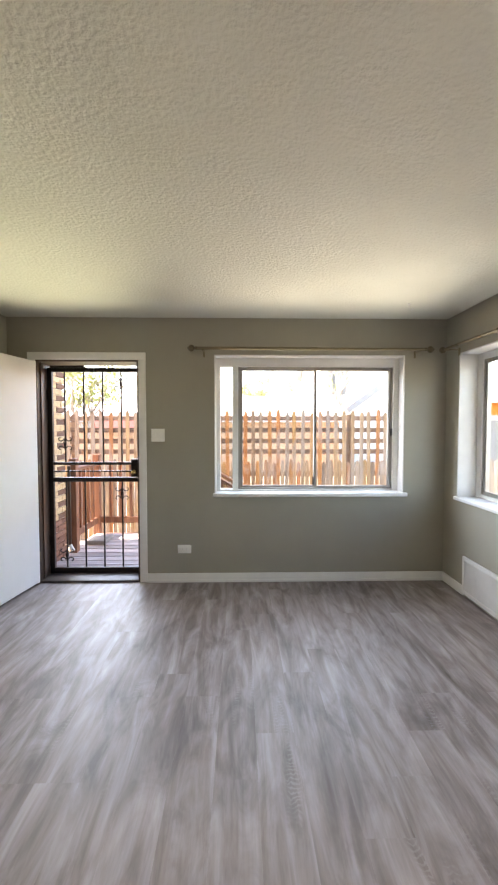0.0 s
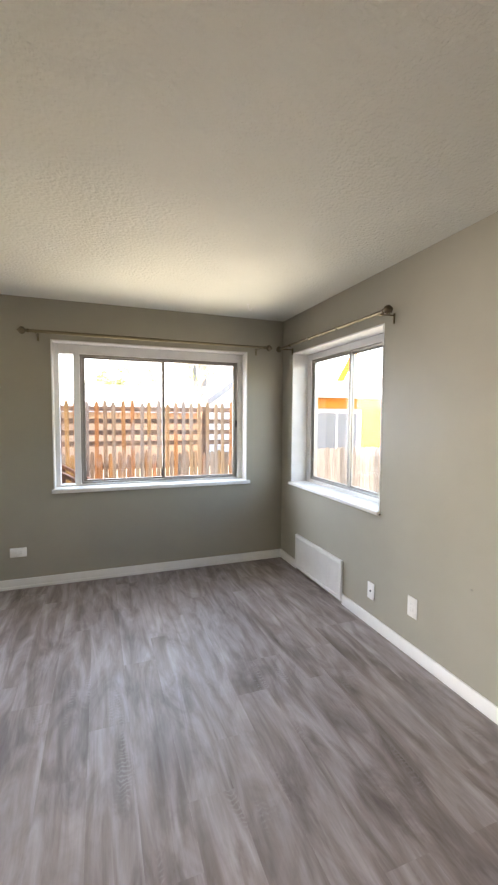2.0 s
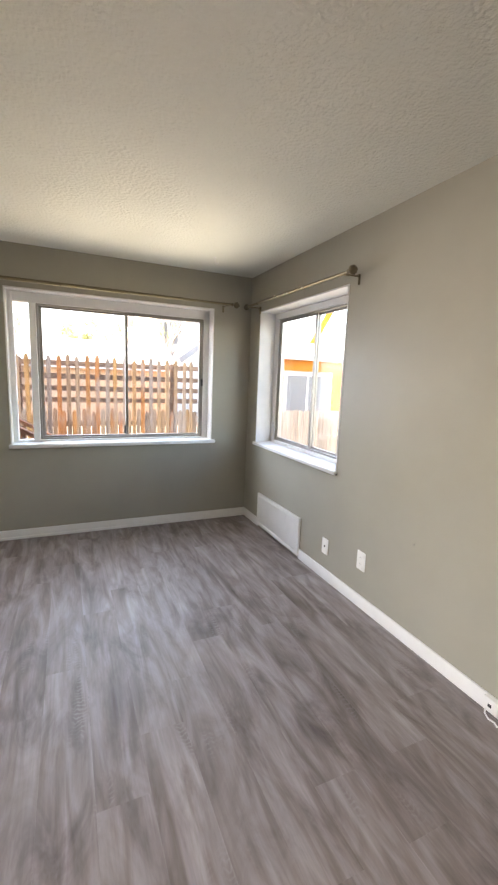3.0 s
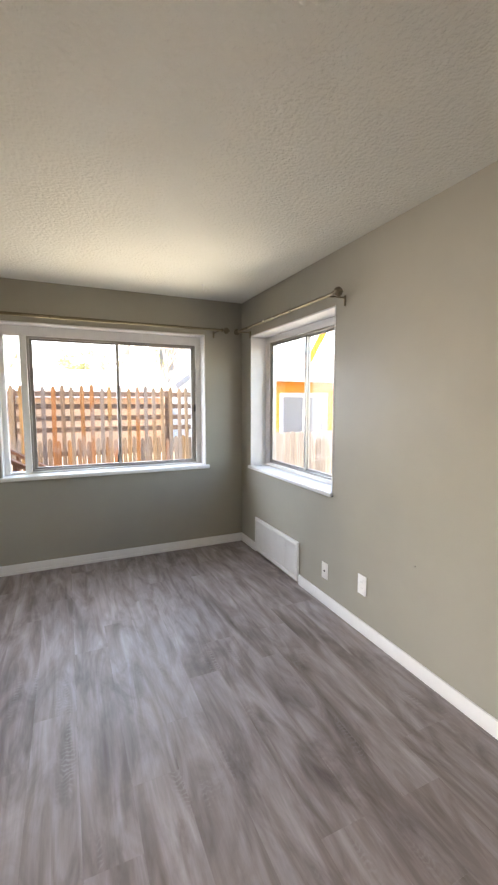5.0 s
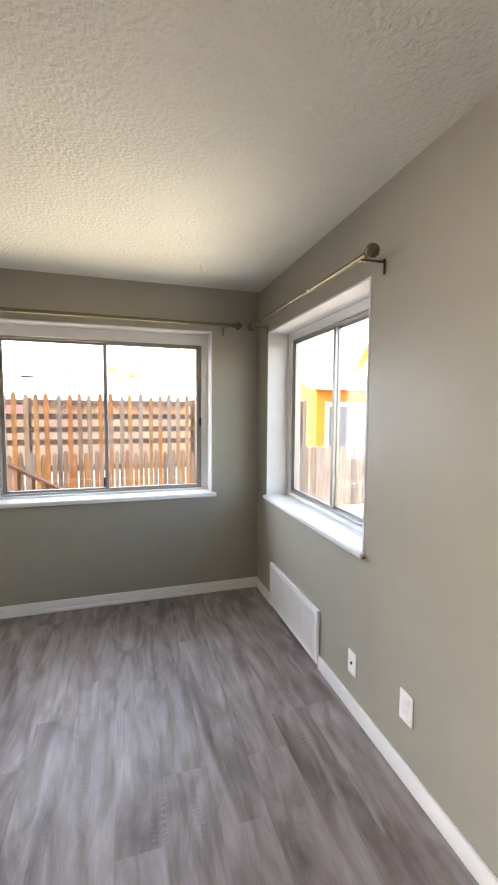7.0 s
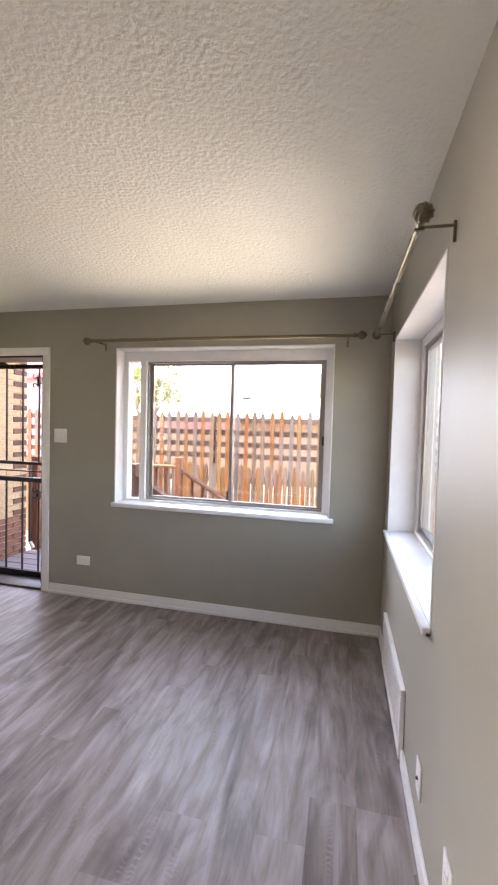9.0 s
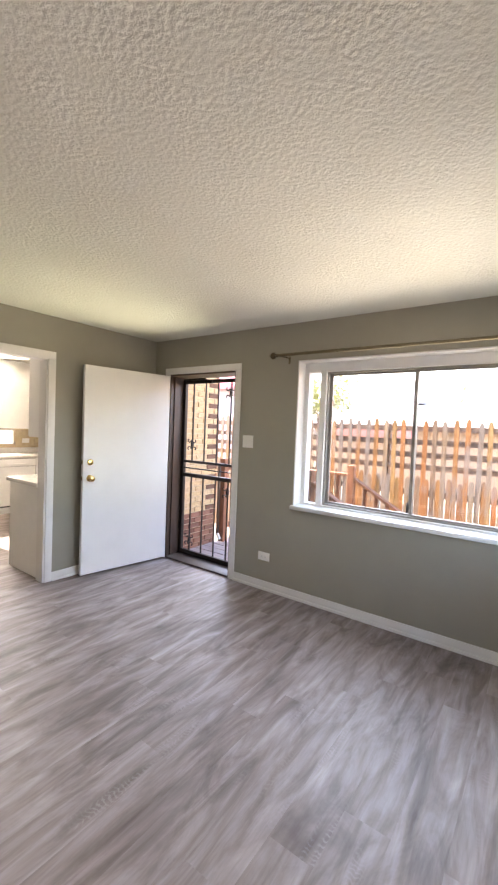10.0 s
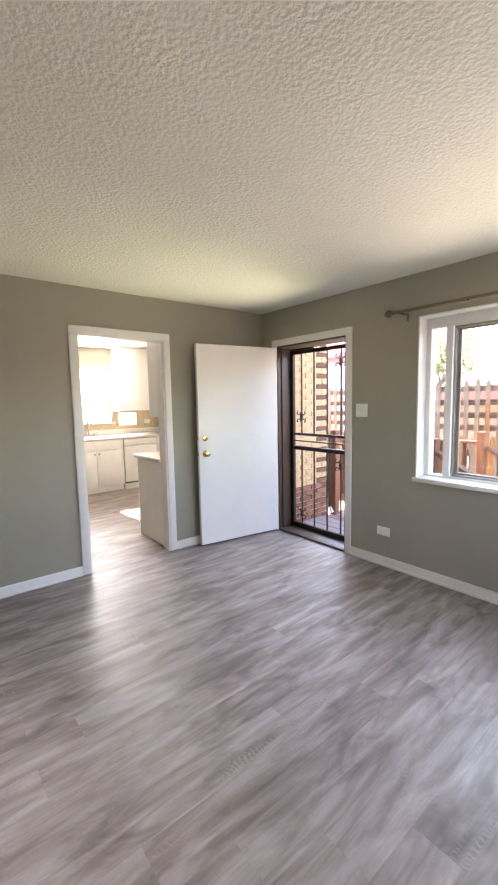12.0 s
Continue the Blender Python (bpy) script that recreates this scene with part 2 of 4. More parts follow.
M["picket"] = picket_mat("orange_weathered_picket", ((0.325, 0.101, 0.024), (0.310, 0.147, 0.050), (0.232, 0.089, 0.031), (0.341, 0.186, 0.066), (0.209, 0.131, 0.085), (0.334, 0.131, 0.039)), 0.35)
M["greypicket"] = picket_mat("grey_weathered_picket", ((0.209, 0.147, 0.109), (0.264, 0.170, 0.092), (0.179, 0.131, 0.109), (0.286, 0.179, 0.085), (0.194, 0.140, 0.109), (0.256, 0.155, 0.077)), 0.6)
M["bleached"] = wood_mat("sun_bleached_board", (0.20, 0.15, 0.115), (0.40, 0.325, 0.26), (30, 30, 2.0), 0.85)
M["deck"] = wood_mat("greyed_deck_board", (0.28, 0.22, 0.20), (0.50, 0.42, 0.39), (2, 25, 25))
M["stain"] = wood_mat("reddish_stained_timber", (0.16, 0.06, 0.03), (0.33, 0.14, 0.075), (30, 30, 3))
M["brick"] = brick_mat("red_brown_brick", ((0.19, 0.085, 0.055), (0.26, 0.115, 0.07), (0.30, 0.14, 0.09), (0.22, 0.10, 0.068)))
# tan brick tone, with the sunlight on the upper wall put into it
M["sunlittan"] = brick_mat("sunlit_tan_brick", ((0.58, 0.40, 0.22), (0.61, 0.42, 0.235), (0.58, 0.39, 0.21), (0.62, 0.44, 0.26)))
M["darkbrick"] = brick_mat("dark_brown_brick", ((0.13, 0.065, 0.04), (0.17, 0.085, 0.05), (0.20, 0.10, 0.06), (0.15, 0.075, 0.05)))
M["mortar"] = plain("pale_mortar", (0.60, 0.46, 0.31), 0.9, vary=0.12, scale=20, relief=0.3)
M["cabinet"] = plain("white_cabinet_paint", (0.86, 0.86, 0.84), 0.35, vary=0.02)
M["counter"] = plain("pale_laminate_worktop", (0.72, 0.70, 0.66), 0.25, vary=0.08, scale=60)
M["orange"] = plain("orange_stucco", (0.50, 0.18, 0.016), 0.85, vary=0.08, scale=5, relief=0.4, fine=90, dist=0.004)
M["pale"] = plain("pale_siding_paint", (0.72, 0.72, 0.70), 0.6, vary=0.06, scale=3)
M["slat"] = wood_mat("stained_fence_slat", (0.11, 0.065, 0.045), (0.25, 0.155, 0.10), (2, 30, 30))
M["tan"] = plain("faded_tan_siding", (0.36, 0.25, 0.17), 0.8, vary=0.15, scale=1.5)
M["midroof"] = plain("grey_shingle_roof", (0.24, 0.24, 0.25), 0.9, vary=0.2, scale=8)
M["lilac"] = plain("pale_lilac_siding", (0.36, 0.33, 0.36), 0.7, vary=0.08, scale=2)
M["housepane"] = plain("dim_house_pane", (0.16, 0.16, 0.165), 0.35, vary=0.1)
M["roof"] = plain("pale_shingle_roof", (0.42, 0.42, 0.42), 0.9, vary=0.25, scale=8, relief=0.5, fine=40, dist=0.01)
M["darkroof"] = plain("dark_shingle_roof", (0.10, 0.10, 0.10), 0.9, vary=0.25, scale=8)
M["pinkroof"] = plain("faded_red_fascia", (0.50, 0.11, 0.14), 0.6, vary=0.1)
M["redboard"] = plain("faded_red_board", (0.40, 0.16, 0.14), 0.7, vary=0.15)
M["concrete"] = plain("weathered_concrete", (0.27, 0.245, 0.22), 0.9, vary=0.2, scale=18, relief=0.4)
M["soil"] = plain("dry_ground", (0.30, 0.25, 0.19), 0.95, vary=0.3, scale=3, relief=0.6, fine=60, dist=0.02)
M["bark"] = plain("grey_bark", (0.32, 0.27, 0.22), 0.9, vary=0.3, scale=12, relief=0.6)
M["leaf"] = plain("spring_leaf", (0.26, 0.28, 0.09), 0.6, vary=0.4, scale=3)
M["tile"] = plain("tan_backsplash_tile", (0.52, 0.42, 0.27), 0.3, vary=0.12, scale=14)
M["steel"] = plain("stainless_steel", (0.6, 0.6, 0.6), 0.25, 1.0, vary=0.05)
M["shade"] = plain("grey_paint_and_recess_shade", (0.33, 0.34, 0.35), 0.5, vary=0.1)


# ---- mesh helpers ----
def box(bm, x0, x1, y0, y1, z0, z1, bevel=0.0, seg=2):
    x0, x1 = min(x0, x1), max(x0, x1)
    y0, y1 = min(y0, y1), max(y0, y1)
    z0, z1 = min(z0, z1), max(z0, z1)
    r = bmesh.ops.create_cube(bm, size=1, matrix=Matrix.LocRotScale(((x0 + x1) / 2, (y0 + y1) / 2, (z0 + z1) / 2), None, (x1 - x0, y1 - y0, z1 - z0)))
    if bevel:
        es = list({e for v in r["verts"] for e in v.link_edges})
        bmesh.ops.bevel(bm, geom=es, offset=bevel, segments=seg, profile=0.5, affect="EDGES", clamp_overlap=True)
    return r


def bar(bm, a, b, w, d, bevel=0.0, up=(0, 0, 1)):
    """A squared bar from a to b, w wide and d deep."""
    a, b = Vector(a), Vector(b)
    m = Matrix.Translation((a + b) / 2) @ (b - a).to_track_quat("Z", "Y").to_matrix().to_4x4() @ Matrix.Diagonal((w, d, (b - a).length, 1))
    r = bmesh.ops.create_cube(bm, size=1, matrix=m)
    if bevel:
        es = list({e for v in r["verts"] for e in v.link_edges})
        bmesh.ops.bevel(bm, geom=es, offset=bevel, segments=2, profile=0.5, affect="EDGES", clamp_overlap=True)


def rod(bm, a, b, r, seg=16, r2=None):
    a, b = Vector(a), Vector(b)
    m = Matrix.Translation((a + b) / 2) @ (b - a).to_track_quat("Z", "Y").to_matrix().to_4x4()
    bmesh.ops.create_cone(bm, cap_ends=True, segments=seg, radius1=r, radius2=r if r2 is None else r2, depth=(b - a).length, matrix=m)


def ball(bm, c, r, scale=(1, 1, 1), seg=20):
    bmesh.ops.create_uvsphere(bm, u_segments=seg, v_segments=seg // 2, radius=r, matrix=Matrix.Translation(c) @ Matrix.Diagonal((*scale, 1)))


def lathe(bm, c, axis, profile, seg=24):
    """Turned shape: profile of (radius, height) along axis from c."""
    q = Vector(axis).to_track_quat("Z", "Y").to_matrix().to_4x4()
    m = Matrix.Translation(c) @ q
    rings = []
    for r, h in profile:
        rings.append([bm.verts.new(m @ Vector((max(r, 1e-4) * math.cos(2 * math.pi * i / seg), max(r, 1e-4) * math.sin(2 * math.pi * i / seg), h))) for i in range(seg)])
    for p, q2 in zip(rings, rings[1:]):
        for i in range(seg):
            bm.faces.new((p[i], p[(i + 1) % seg], q2[(i + 1) % seg], q2[i]))
    bm.faces.new(list(reversed(rings[0])))
    bm.faces.new(rings[-1])


def mesh_of(name, bm, material, smooth=False):
    bmesh.ops.recalc_face_normals(bm, faces=bm.faces)
    me = bpy.data.meshes.new(name)
    bm.to_mesh(me)
    bm.free()
    me.materials.append(material)
    if smooth:
        for p in me.polygons:
            p.use_smooth = True
        me.set_sharp_from_angle(angle=radians(35))
    return me


def part(name, bm, material, parent=None, label="", smooth=False):
    ob = new(name, mesh_of(name, bm, material, smooth))
    if parent is not None:
        ob.parent = parent
        ob.matrix_parent_inverse = parent.matrix_world.inverted()
    if label:
        tagged(ob, label)
    return ob


def B(*boxes, bevel=0.0):
    bm = bmesh.new()
    for b in boxes:
        box(bm, *b, bevel=bevel)
    return bm


def empty(name, at=(0, 0, 0), label="", category="", group="", kind=""):
    ob = new(name)
    ob.location = at
    ob.matrix_world = Matrix.Translation(at)
    ob.empty_display_size = 0.1
    return tagged(ob, label, category, group, kind)


def grid_wall(bm, axis, a, b, us, zs, holes):
    """Wall between planes a and b of the axis, over the breaks us and zs; holes: (u0, u1, z0, z1) left open."""
    def solid(i, k):
        if i < 0 or k < 0 or i >= len(us) - 1 or k >= len(zs) - 1:
            return False
        uc, zc = (us[i] + us[i + 1]) / 2, (zs[k] + zs[k + 1]) / 2
        return not any(h[0] < uc < h[1] and h[2] < zc < h[3] for h in holes)
    cache = {}

    def v(w, u, z):
        key = (w, u, z)
        if key not in cache:
            cache[key] = bm.verts.new((w, u, z) if axis == "x" else (u, w, z))
        return cache[key]
    for i in range(len(us) - 1):
        for k in range(len(zs) - 1):
            if not solid(i, k):
                continue
            u0, u1, z0, z1 = us[i], us[i + 1], zs[k], zs[k + 1]
            for w in (a, b):
                bm.faces.new((v(w, u0, z0), v(w, u1, z0), v(w, u1, z1), v(w, u0, z1)))
            for di, dk, p, q in ((-1, 0, (u0, z0), (u0, z1)), (1, 0, (u1, z0), (u1, z1)), (0, -1, (u0, z0), (u1, z0)), (0, 1, (u0, z1), (u1, z1))):
                if not solid(i + di, k + dk):
                    bm.faces.new((v(a, *p), v(a, *q), v(b, *q), v(b, *p)))


# ---- the room's plan ----
# living room: x -4.03 to 0, y -5.4 to 0; kitchen: x -7.75 to -4.15, y -3.0 to 0.85
T = 0.27
DX0, DX1, DZ = -3.785, -2.845, 2.06            # entry door opening
WX0, WX1, WZ0, WZ1 = -2.157, -0.39, 0.825, 2.108  # north window opening
EY0, EY1, EZ0, EZ1 = -1.582, -0.225, 0.825, 2.09  # east window opening
KY0, KY1, KZ = -2.037, -1.243, 2.058           # opening to the kitchen
GY0, GY1, GZ0, GZ1 = -1.27, -0.36, 1.13, 2.12  # kitchen window
KXW, KYN, KYS = -7.75, 0.85, -3.2


def structure(name, bm, material, label, category):
    ob = part(name, bm, material)
    return tagged(ob, label, category, kind="structure")


bm = bmesh.new()
grid_wall(bm, "y", 0.0, T, [XW, DX0, DX1, WX0, WX1, 0.0], [-0.1, 0.0, WZ0, DZ, WZ1, H], [(DX0, DX1, -0.2, DZ), (WX0, WX1, WZ0, WZ1)])
wall_north = structure("wall_north", bm, M["wall"], "sage grey painted plaster wall with door and window", "wall")
bm = bmesh.new()
grid_wall(bm, "x", 0.0, T, [YS, EY0, EY1, T], [-0.1, EZ0, EZ1, H], [(EY0, EY1, EZ0, EZ1)])
wall_east = structure("wall_east", bm, M["wall"], "sage grey painted plaster wall with one window", "wall")
bm = bmesh.new()
grid_wall(bm, "x", XW - 0.12, XW, [YS, -4.9, -4.3, KY0, KY1, T], [-0.1, 0.0, 0.88, KZ, 2.1, H], [(KY0, KY1, -0.2, KZ), (-4.9, -4.3, 0.88, 2.1)])
wall_west = structure("wall_west", bm, M["wall"], "sage grey painted wall with open doorway to the kitchen", "wall")
wall_south = structure("wall_south", B((XW - 0.12, T, YS - 0.15, YS, -0.1, H)), M["wall"], "plain sage grey painted plaster wall", "wall")
ceiling = structure("ceiling", B((XW, 0.0, YS, 0.0, H, H + 0.12)), M["ceiling"], "off-white ceiling with coarse knockdown plaster texture", "ceiling")

# kitchen shell
bm = bmesh.new()
grid_wall(bm, "x", KXW - 0.2, KXW, [KYS, GY0, GY1, -0.26, 0.10, KYN + 0.2], [-0.1, 1.06, GZ0, 1.305, GZ1, H], [(GY0, GY1, GZ0, GZ1), (-0.26, 0.10, 1.06, 1.305)])
structure("wall_kitchen_west", bm, M["wall"], "sage grey painted kitchen wall with window", "wall")
structure("wall_kitchen_north", B((KXW, XW - 0.12, KYN, KYN + 0.1, -0.1, H)), M["wall"], "sage grey painted kitchen wall", "wall")
structure("wall_kitchen_south", B((KXW, XW - 0.12, KYS - 0.12, KYS, -0.1, H)), M["wall"], "sage grey painted kitchen wall", "wall")
structure("wall_kitchen_east", B((XW - 0.12, XW - 0.02, T, KYN, -0.1, H)), M["wall"], "sage grey painted kitchen wall", "wall")
structure("ceiling_kitchen", B((KXW, XW - 0.12, KYS, KYN, H + 0.0, H + 0.12)), M["ceiling"], "off-white textured kitchen ceiling", "ceiling")

# roof with eaves
bm = bmesh.new()
for y0, y1, z0, z1 in ((-5.9, -2.6, 2.70, 3.6), (-2.6, 0.75, 3.6, 2.70)):
    vs = [bm.verts.new(c) for c in ((XW - 0.1, y0, z0), (0.75, y0, z0), (0.75, y1, z1), (XW - 0.1, y1, z1))]
    bm.faces.new(vs)
r = bmesh.ops.extrude_face_region(bm, geom=bm.faces[:])
bmesh.ops.translate(bm, vec=(0, 0, 0.12), verts=[e for e in r["geom"] if isinstance(e, bmesh.types.BMVert)])
structure("roof", bm, M["darkroof"], "dark shingled gable roof with short eaves", "roof")
structure("soffit", B((T, 0.75, -5.9, 0.75, 2.62, 2.66), (XW, T, T, 0.75, 2.62, 2.66)), M["trim"], "white boarded soffit under the eaves", "soffit")
structure("roof_kitchen", B((KXW - 0.6, XW - 0.1, KYS - 0.5, KYN + 0.6, 2.60, 2.72)), M["darkroof"], "dark low roof over the kitchen wing", "roof")

# baseboards
BH = 0.082


def baseboard(name, x0, x1, y0, y1):
    bm = B((x0, x1, y0, y1, 0.0, BH), bevel=0.004)
    # shoe strip at the foot
    s = 0.014
    if x1 - x0 > y1 - y0:
        shoe = (x0, x1, y0 - s, y0 - 0.0005, 0.0, 0.024) if y1 > -1 else (x0, x1, y1 + 0.0005, y1 + s, 0.0, 0.018)
    else:
        shoe = None if x1 > -1 else (x1 + 0.0005, x1 + s, y0, y1, 0.0, 0.018)
    if shoe:
        box(bm, *shoe, bevel=0.004)
    return tagged(part(name, bm, M["trim"], smooth=True), "white painted wooden baseboard along the wall", "baseboard", kind="structure")


baseboard("baseboard_north", -2.78, -0.013, -0.013, 0)
baseboard("baseboard_east", -0.013, 0, -0.368, 0)
baseboard("baseboard_east", -0.013, 0, YS, -1.164)
baseboard("baseboard_west", XW, XW + 0.013, YS, KY0 - 0.062)
baseboard("baseboard_west", XW, XW + 0.013, KY1 + 0.062, 0)
baseboard("baseboard_north", XW + 0.013, -3.862, -0.013, 0)
baseboard("baseboard_south", XW + 0.013, -0.013, YS, YS + 0.013)


# ---- floor of loose-laid vinyl planks ----
def floor_mesh():
    return B((XW - 0.12, 0.0, YS, 0.0, -0.1, -0.006), (KXW, XW - 0.1201, KYS, KYN, -0.1, -0.006))


floor = structure("floor", floor_mesh(), M["subfloor"], "grey-brown wood-look vinyl plank floor", "floor")

# ---- north window ----
def pane(name, b, parent):
    ob = part(name, B(b), M["glass"], parent)
    ob.visible_shadow = False
    return ob


win_n = empty("window_1", ((WX0 + WX1) / 2, 0.1, WZ0), "white framed window with narrow sidelight and aluminium slider", "window", kind="structure")
FY0, FY1 = 0.115, 0.20
# liner of the opening, set 3 mm proud of the plaster edge
part("window_liner", B((WX0, WX0 + 0.012, -0.003, FY0, WZ0, WZ1), bevel=0.002), M["trim"], win_n)
part("window_liner", B((WX1 - 0.012, WX1, -0.003, FY0, WZ0, WZ1), bevel=0.002), M["trim"], win_n)
part("window_liner", B((WX0 + 0.012, WX1 - 0.012, -0.003, FY0, WZ1 - 0.012, WZ1), bevel=0.002), M["trim"], win_n)
part("window_sill", B((WX0 - 0.012, WX1 + 0.03, -0.035, -0.001, 0.798, 0.832), bevel=0.006), M["trim"], win_n, smooth=True)
part("window_sill_inner", B((WX0, WX1, -0.001, FY0 + 0.02, 0.806, 0.832)), M["trim"], win_n)
GT, GB = 2.015, 0.86
part("window_frame", B((WX0 + 0.001, -2.107, FY0, FY1, 0.832, WZ1 - 0.012), bevel=0.003), M["trim"], win_n)
part("window_frame", B((-0.452, WX1 - 0.001, FY0, FY1, 0.832, WZ1 - 0.012), bevel=0.003), M["trim"], win_n)
part("window_frame", B((-2.107, -0.452, FY0, FY1, GT, WZ1 - 0.012), bevel=0.003), M["trim"], win_n)
part("window_frame", B((-2.107, -0.452, FY0, FY1, 0.832, GB - 0.012), bevel=0.003), M["trim"], win_n)
part("mullion", B((-1.99, -1.937, FY0 - 0.005, FY1, GB - 0.012, GT), bevel=0.004), M["trim"], win_n)
pane("pane", (-2.107, -1.99, 0.165, 0.169, GB - 0.012, GT), win_n)


def slider(parent, axis, u0, u1, um, w0, z0, z1):
    """Two-leaf aluminium slider: outer frame, a fixed and a moving sash with their panes, a latch. axis: the way it runs."""
    def bx(ua, ub, wa, wb, za, zb):
        return (ua, ub, wa, wb, za, zb) if axis == "x" else (wa, wb, ua, ub, za, zb)
    f = 0.015
    for b in ((u0, u1, w0, w0 + 0.06, z1 - f, z1), (u0, u1, w0, w0 + 0.06, z0, z0 + f), (u0, u0 + f, w0, w0 + 0.06, z0 + f, z1 - f), (u1 - f, u1, w0, w0 + 0.06, z0 + f, z1 - f)):
        part("slider_frame", B(bx(*b), bevel=0.002), M["alu"], parent)
    for ua, ub, w in ((u0 + f, um + 0.014, w0 + 0.032), (um - 0.014, u1 - f, w0 + 0.008)):
        za, zb, s = z0 + f, z1 - f, 0.016
        bm = bmesh.new()
        for b in ((ua, ub, w, w + 0.018, zb - s, zb), (ua, ub, w, w + 0.018, za, za + s), (ua, ua + s + 0.01, w, w + 0.018, za + s, zb - s), (ub - s - 0.01, ub, w, w + 0.018, za + s, zb - s)):
            box(bm, *bx(*b), bevel=0.0015)
        sash = part("sash", bm, M["alu"], parent)
        g = part("pane", B(bx(ua + s, ub - s, w + 0.007, w + 0.011, za + s, zb - s)), M["glass"], sash)
        g.visible_shadow = False


slider(win_n, "x", -1.937, -0.452, -1.195, 0.135, GB - 0.012, GT)
part("latch", B((-1.222, -1.208, 0.128, 0.145, 0.887, 0.965), bevel=0.003), M["dark"], win_n, "small black sash latch")
part("latch", B((-0.468, -0.452, 0.128, 0.142, 1.36, 1.43), bevel=0.003), M["dark"], win_n, "small black sash latch")

# ---- east window ----
win_e = empty("window_2", (0.1, (EY0 + EY1) / 2, EZ0), "aluminium slider window in a deep white reveal", "window", kind="structure")
part("window_liner", B((-0.003, 0.16, EY0, EY0 + 0.012, EZ0, EZ1), bevel=0.002), M["trim"], win_e)
part("window_liner", B((-0.003, 0.16, EY1 - 0.012, EY1, EZ0, EZ1), bevel=0.002), M["trim"], win_e)
part("window_liner", B((-0.003, 0.16, EY0 + 0.012, EY1 - 0.012, EZ1 - 0.012, EZ1), bevel=0.002), M["trim"], win_e)
part("window_sill", B((-0.03, -0.001, EY0 - 0.012, EY1 + 0.012, 0.805, 0.832), bevel=0.006), M["trim"], win_e, smooth=True)
part("window_sill_inner", B((-0.001, 0.16, EY0, EY1, 0.808, 0.832)), M["trim"], win_e)
part("sill_end", B((-0.017, -0.006, EY0 - 0.0165, EY0 - 0.0125, 0.808, 0.817)), M["dark"], win_e, "small dark sill end")
part("window_frame", B((0.16, 0.24, EY0 + 0.001, -1.505, 0.832, EZ1 - 0.012), bevel=0.003), M["trim"], win_e)
part("window_frame", B((0.16, 0.24, -0.305, EY1 - 0.001, 0.832, EZ1 - 0.012), bevel=0.003), M["trim"], win_e)
part("window_frame", B((0.16, 0.24, -1.505, -0.305, 2.022, EZ1 - 0.012), bevel=0.003), M["trim"], win_e)
part("window_frame", B((0.16, 0.24, -1.505, -0.305, 0.832, 0.862), bevel=0.003), M["trim"], win_e)
slider(win_e, "y", -1.505, -0.305, -0.93, 0.17, 0.862, 2.022)

# ---- west window: unseen, assumed from the light coming from behind the walker ----
win_w = empty("window_4", (XW, -4.6, 0.88), "assumed white framed window in the unseen part of the west wall", "window", kind="structure")
for b in ((-4.9, -4.3, 2.05, 2.1), (-4.9, -4.3, 0.88, 0.93), (-4.9, -4.85, 0.93, 2.05), (-4.35, -4.3, 0.93, 2.05)):
    part("window_frame", B((XW - 0.125, XW + 0.01, *b), bevel=0.003), M["trim"], win_w)
pane("pane", (XW - 0.07, XW - 0.065, -4.85, -4.35, 0.93, 2.05), win_w)

# ---- entry doorway ----
CW = 0.068


def casing(parent, axis, u0, u1, ztop, w0, w1):
    def bx(ua, ub, za, zb):
        return (ua, ub, w0, w1, za, zb) if axis == "x" else (w0, w1, ua, ub, za, zb)
    part("casing", B(bx(u0 - CW, u0, 0.0, ztop), bevel=0.004), M["trim"], parent, smooth=True)
    part("casing", B(bx(u1, u1 + CW, 0.0, ztop), bevel=0.004), M["trim"], parent, smooth=True)
    part("casing", B(bx(u0 - CW, u1 + CW, ztop, ztop + CW), bevel=0.004), M["trim"], parent, smooth=True)


door_frame = empty("door_1", ((DX0 + DX1) / 2, 0, 0), "white cased doorway with dark brown jambs", "door frame", kind="structure")
casing(door_frame, "x", DX0 + 0.008, DX1 - 0.003, DZ - 0.004, -0.016, -0.0005)
part("jamb", B((DX0, DX0 + 0.02, 0.0, T, 0.0, DZ), bevel=0.002), M["brown"], door_frame, "dark brown painted jamb")
part("jamb", B((DX1 - 0.02, DX1, 0.0, T, 0.0, DZ), bevel=0.002), M["brown"], door_frame, "dark brown painted jamb")
part("head_jamb", B((DX0 + 0.02, DX1 - 0.02, 0.0, T, DZ - 0.02, DZ), bevel=0.002), M["brown"], door_frame, "dark brown painted head jamb")
part("doorstop", B((DX0 + 0.02, DX0 + 0.032, 0.05, 0.09, 0.02, DZ - 0.02)), M["brown"], door_frame)
part("doorstop", B((DX1 - 0.032, DX1 - 0.02, 0.05, 0.09, 0.02, DZ - 0.02)), M["brown"], door_frame)
part("threshold", B((DX0 + 0.02, DX1 - 0.02, -0.01, T + 0.03, 0.0, 0.022), bevel=0.006), M["worn"], door_frame, "worn dark threshold", smooth=True)

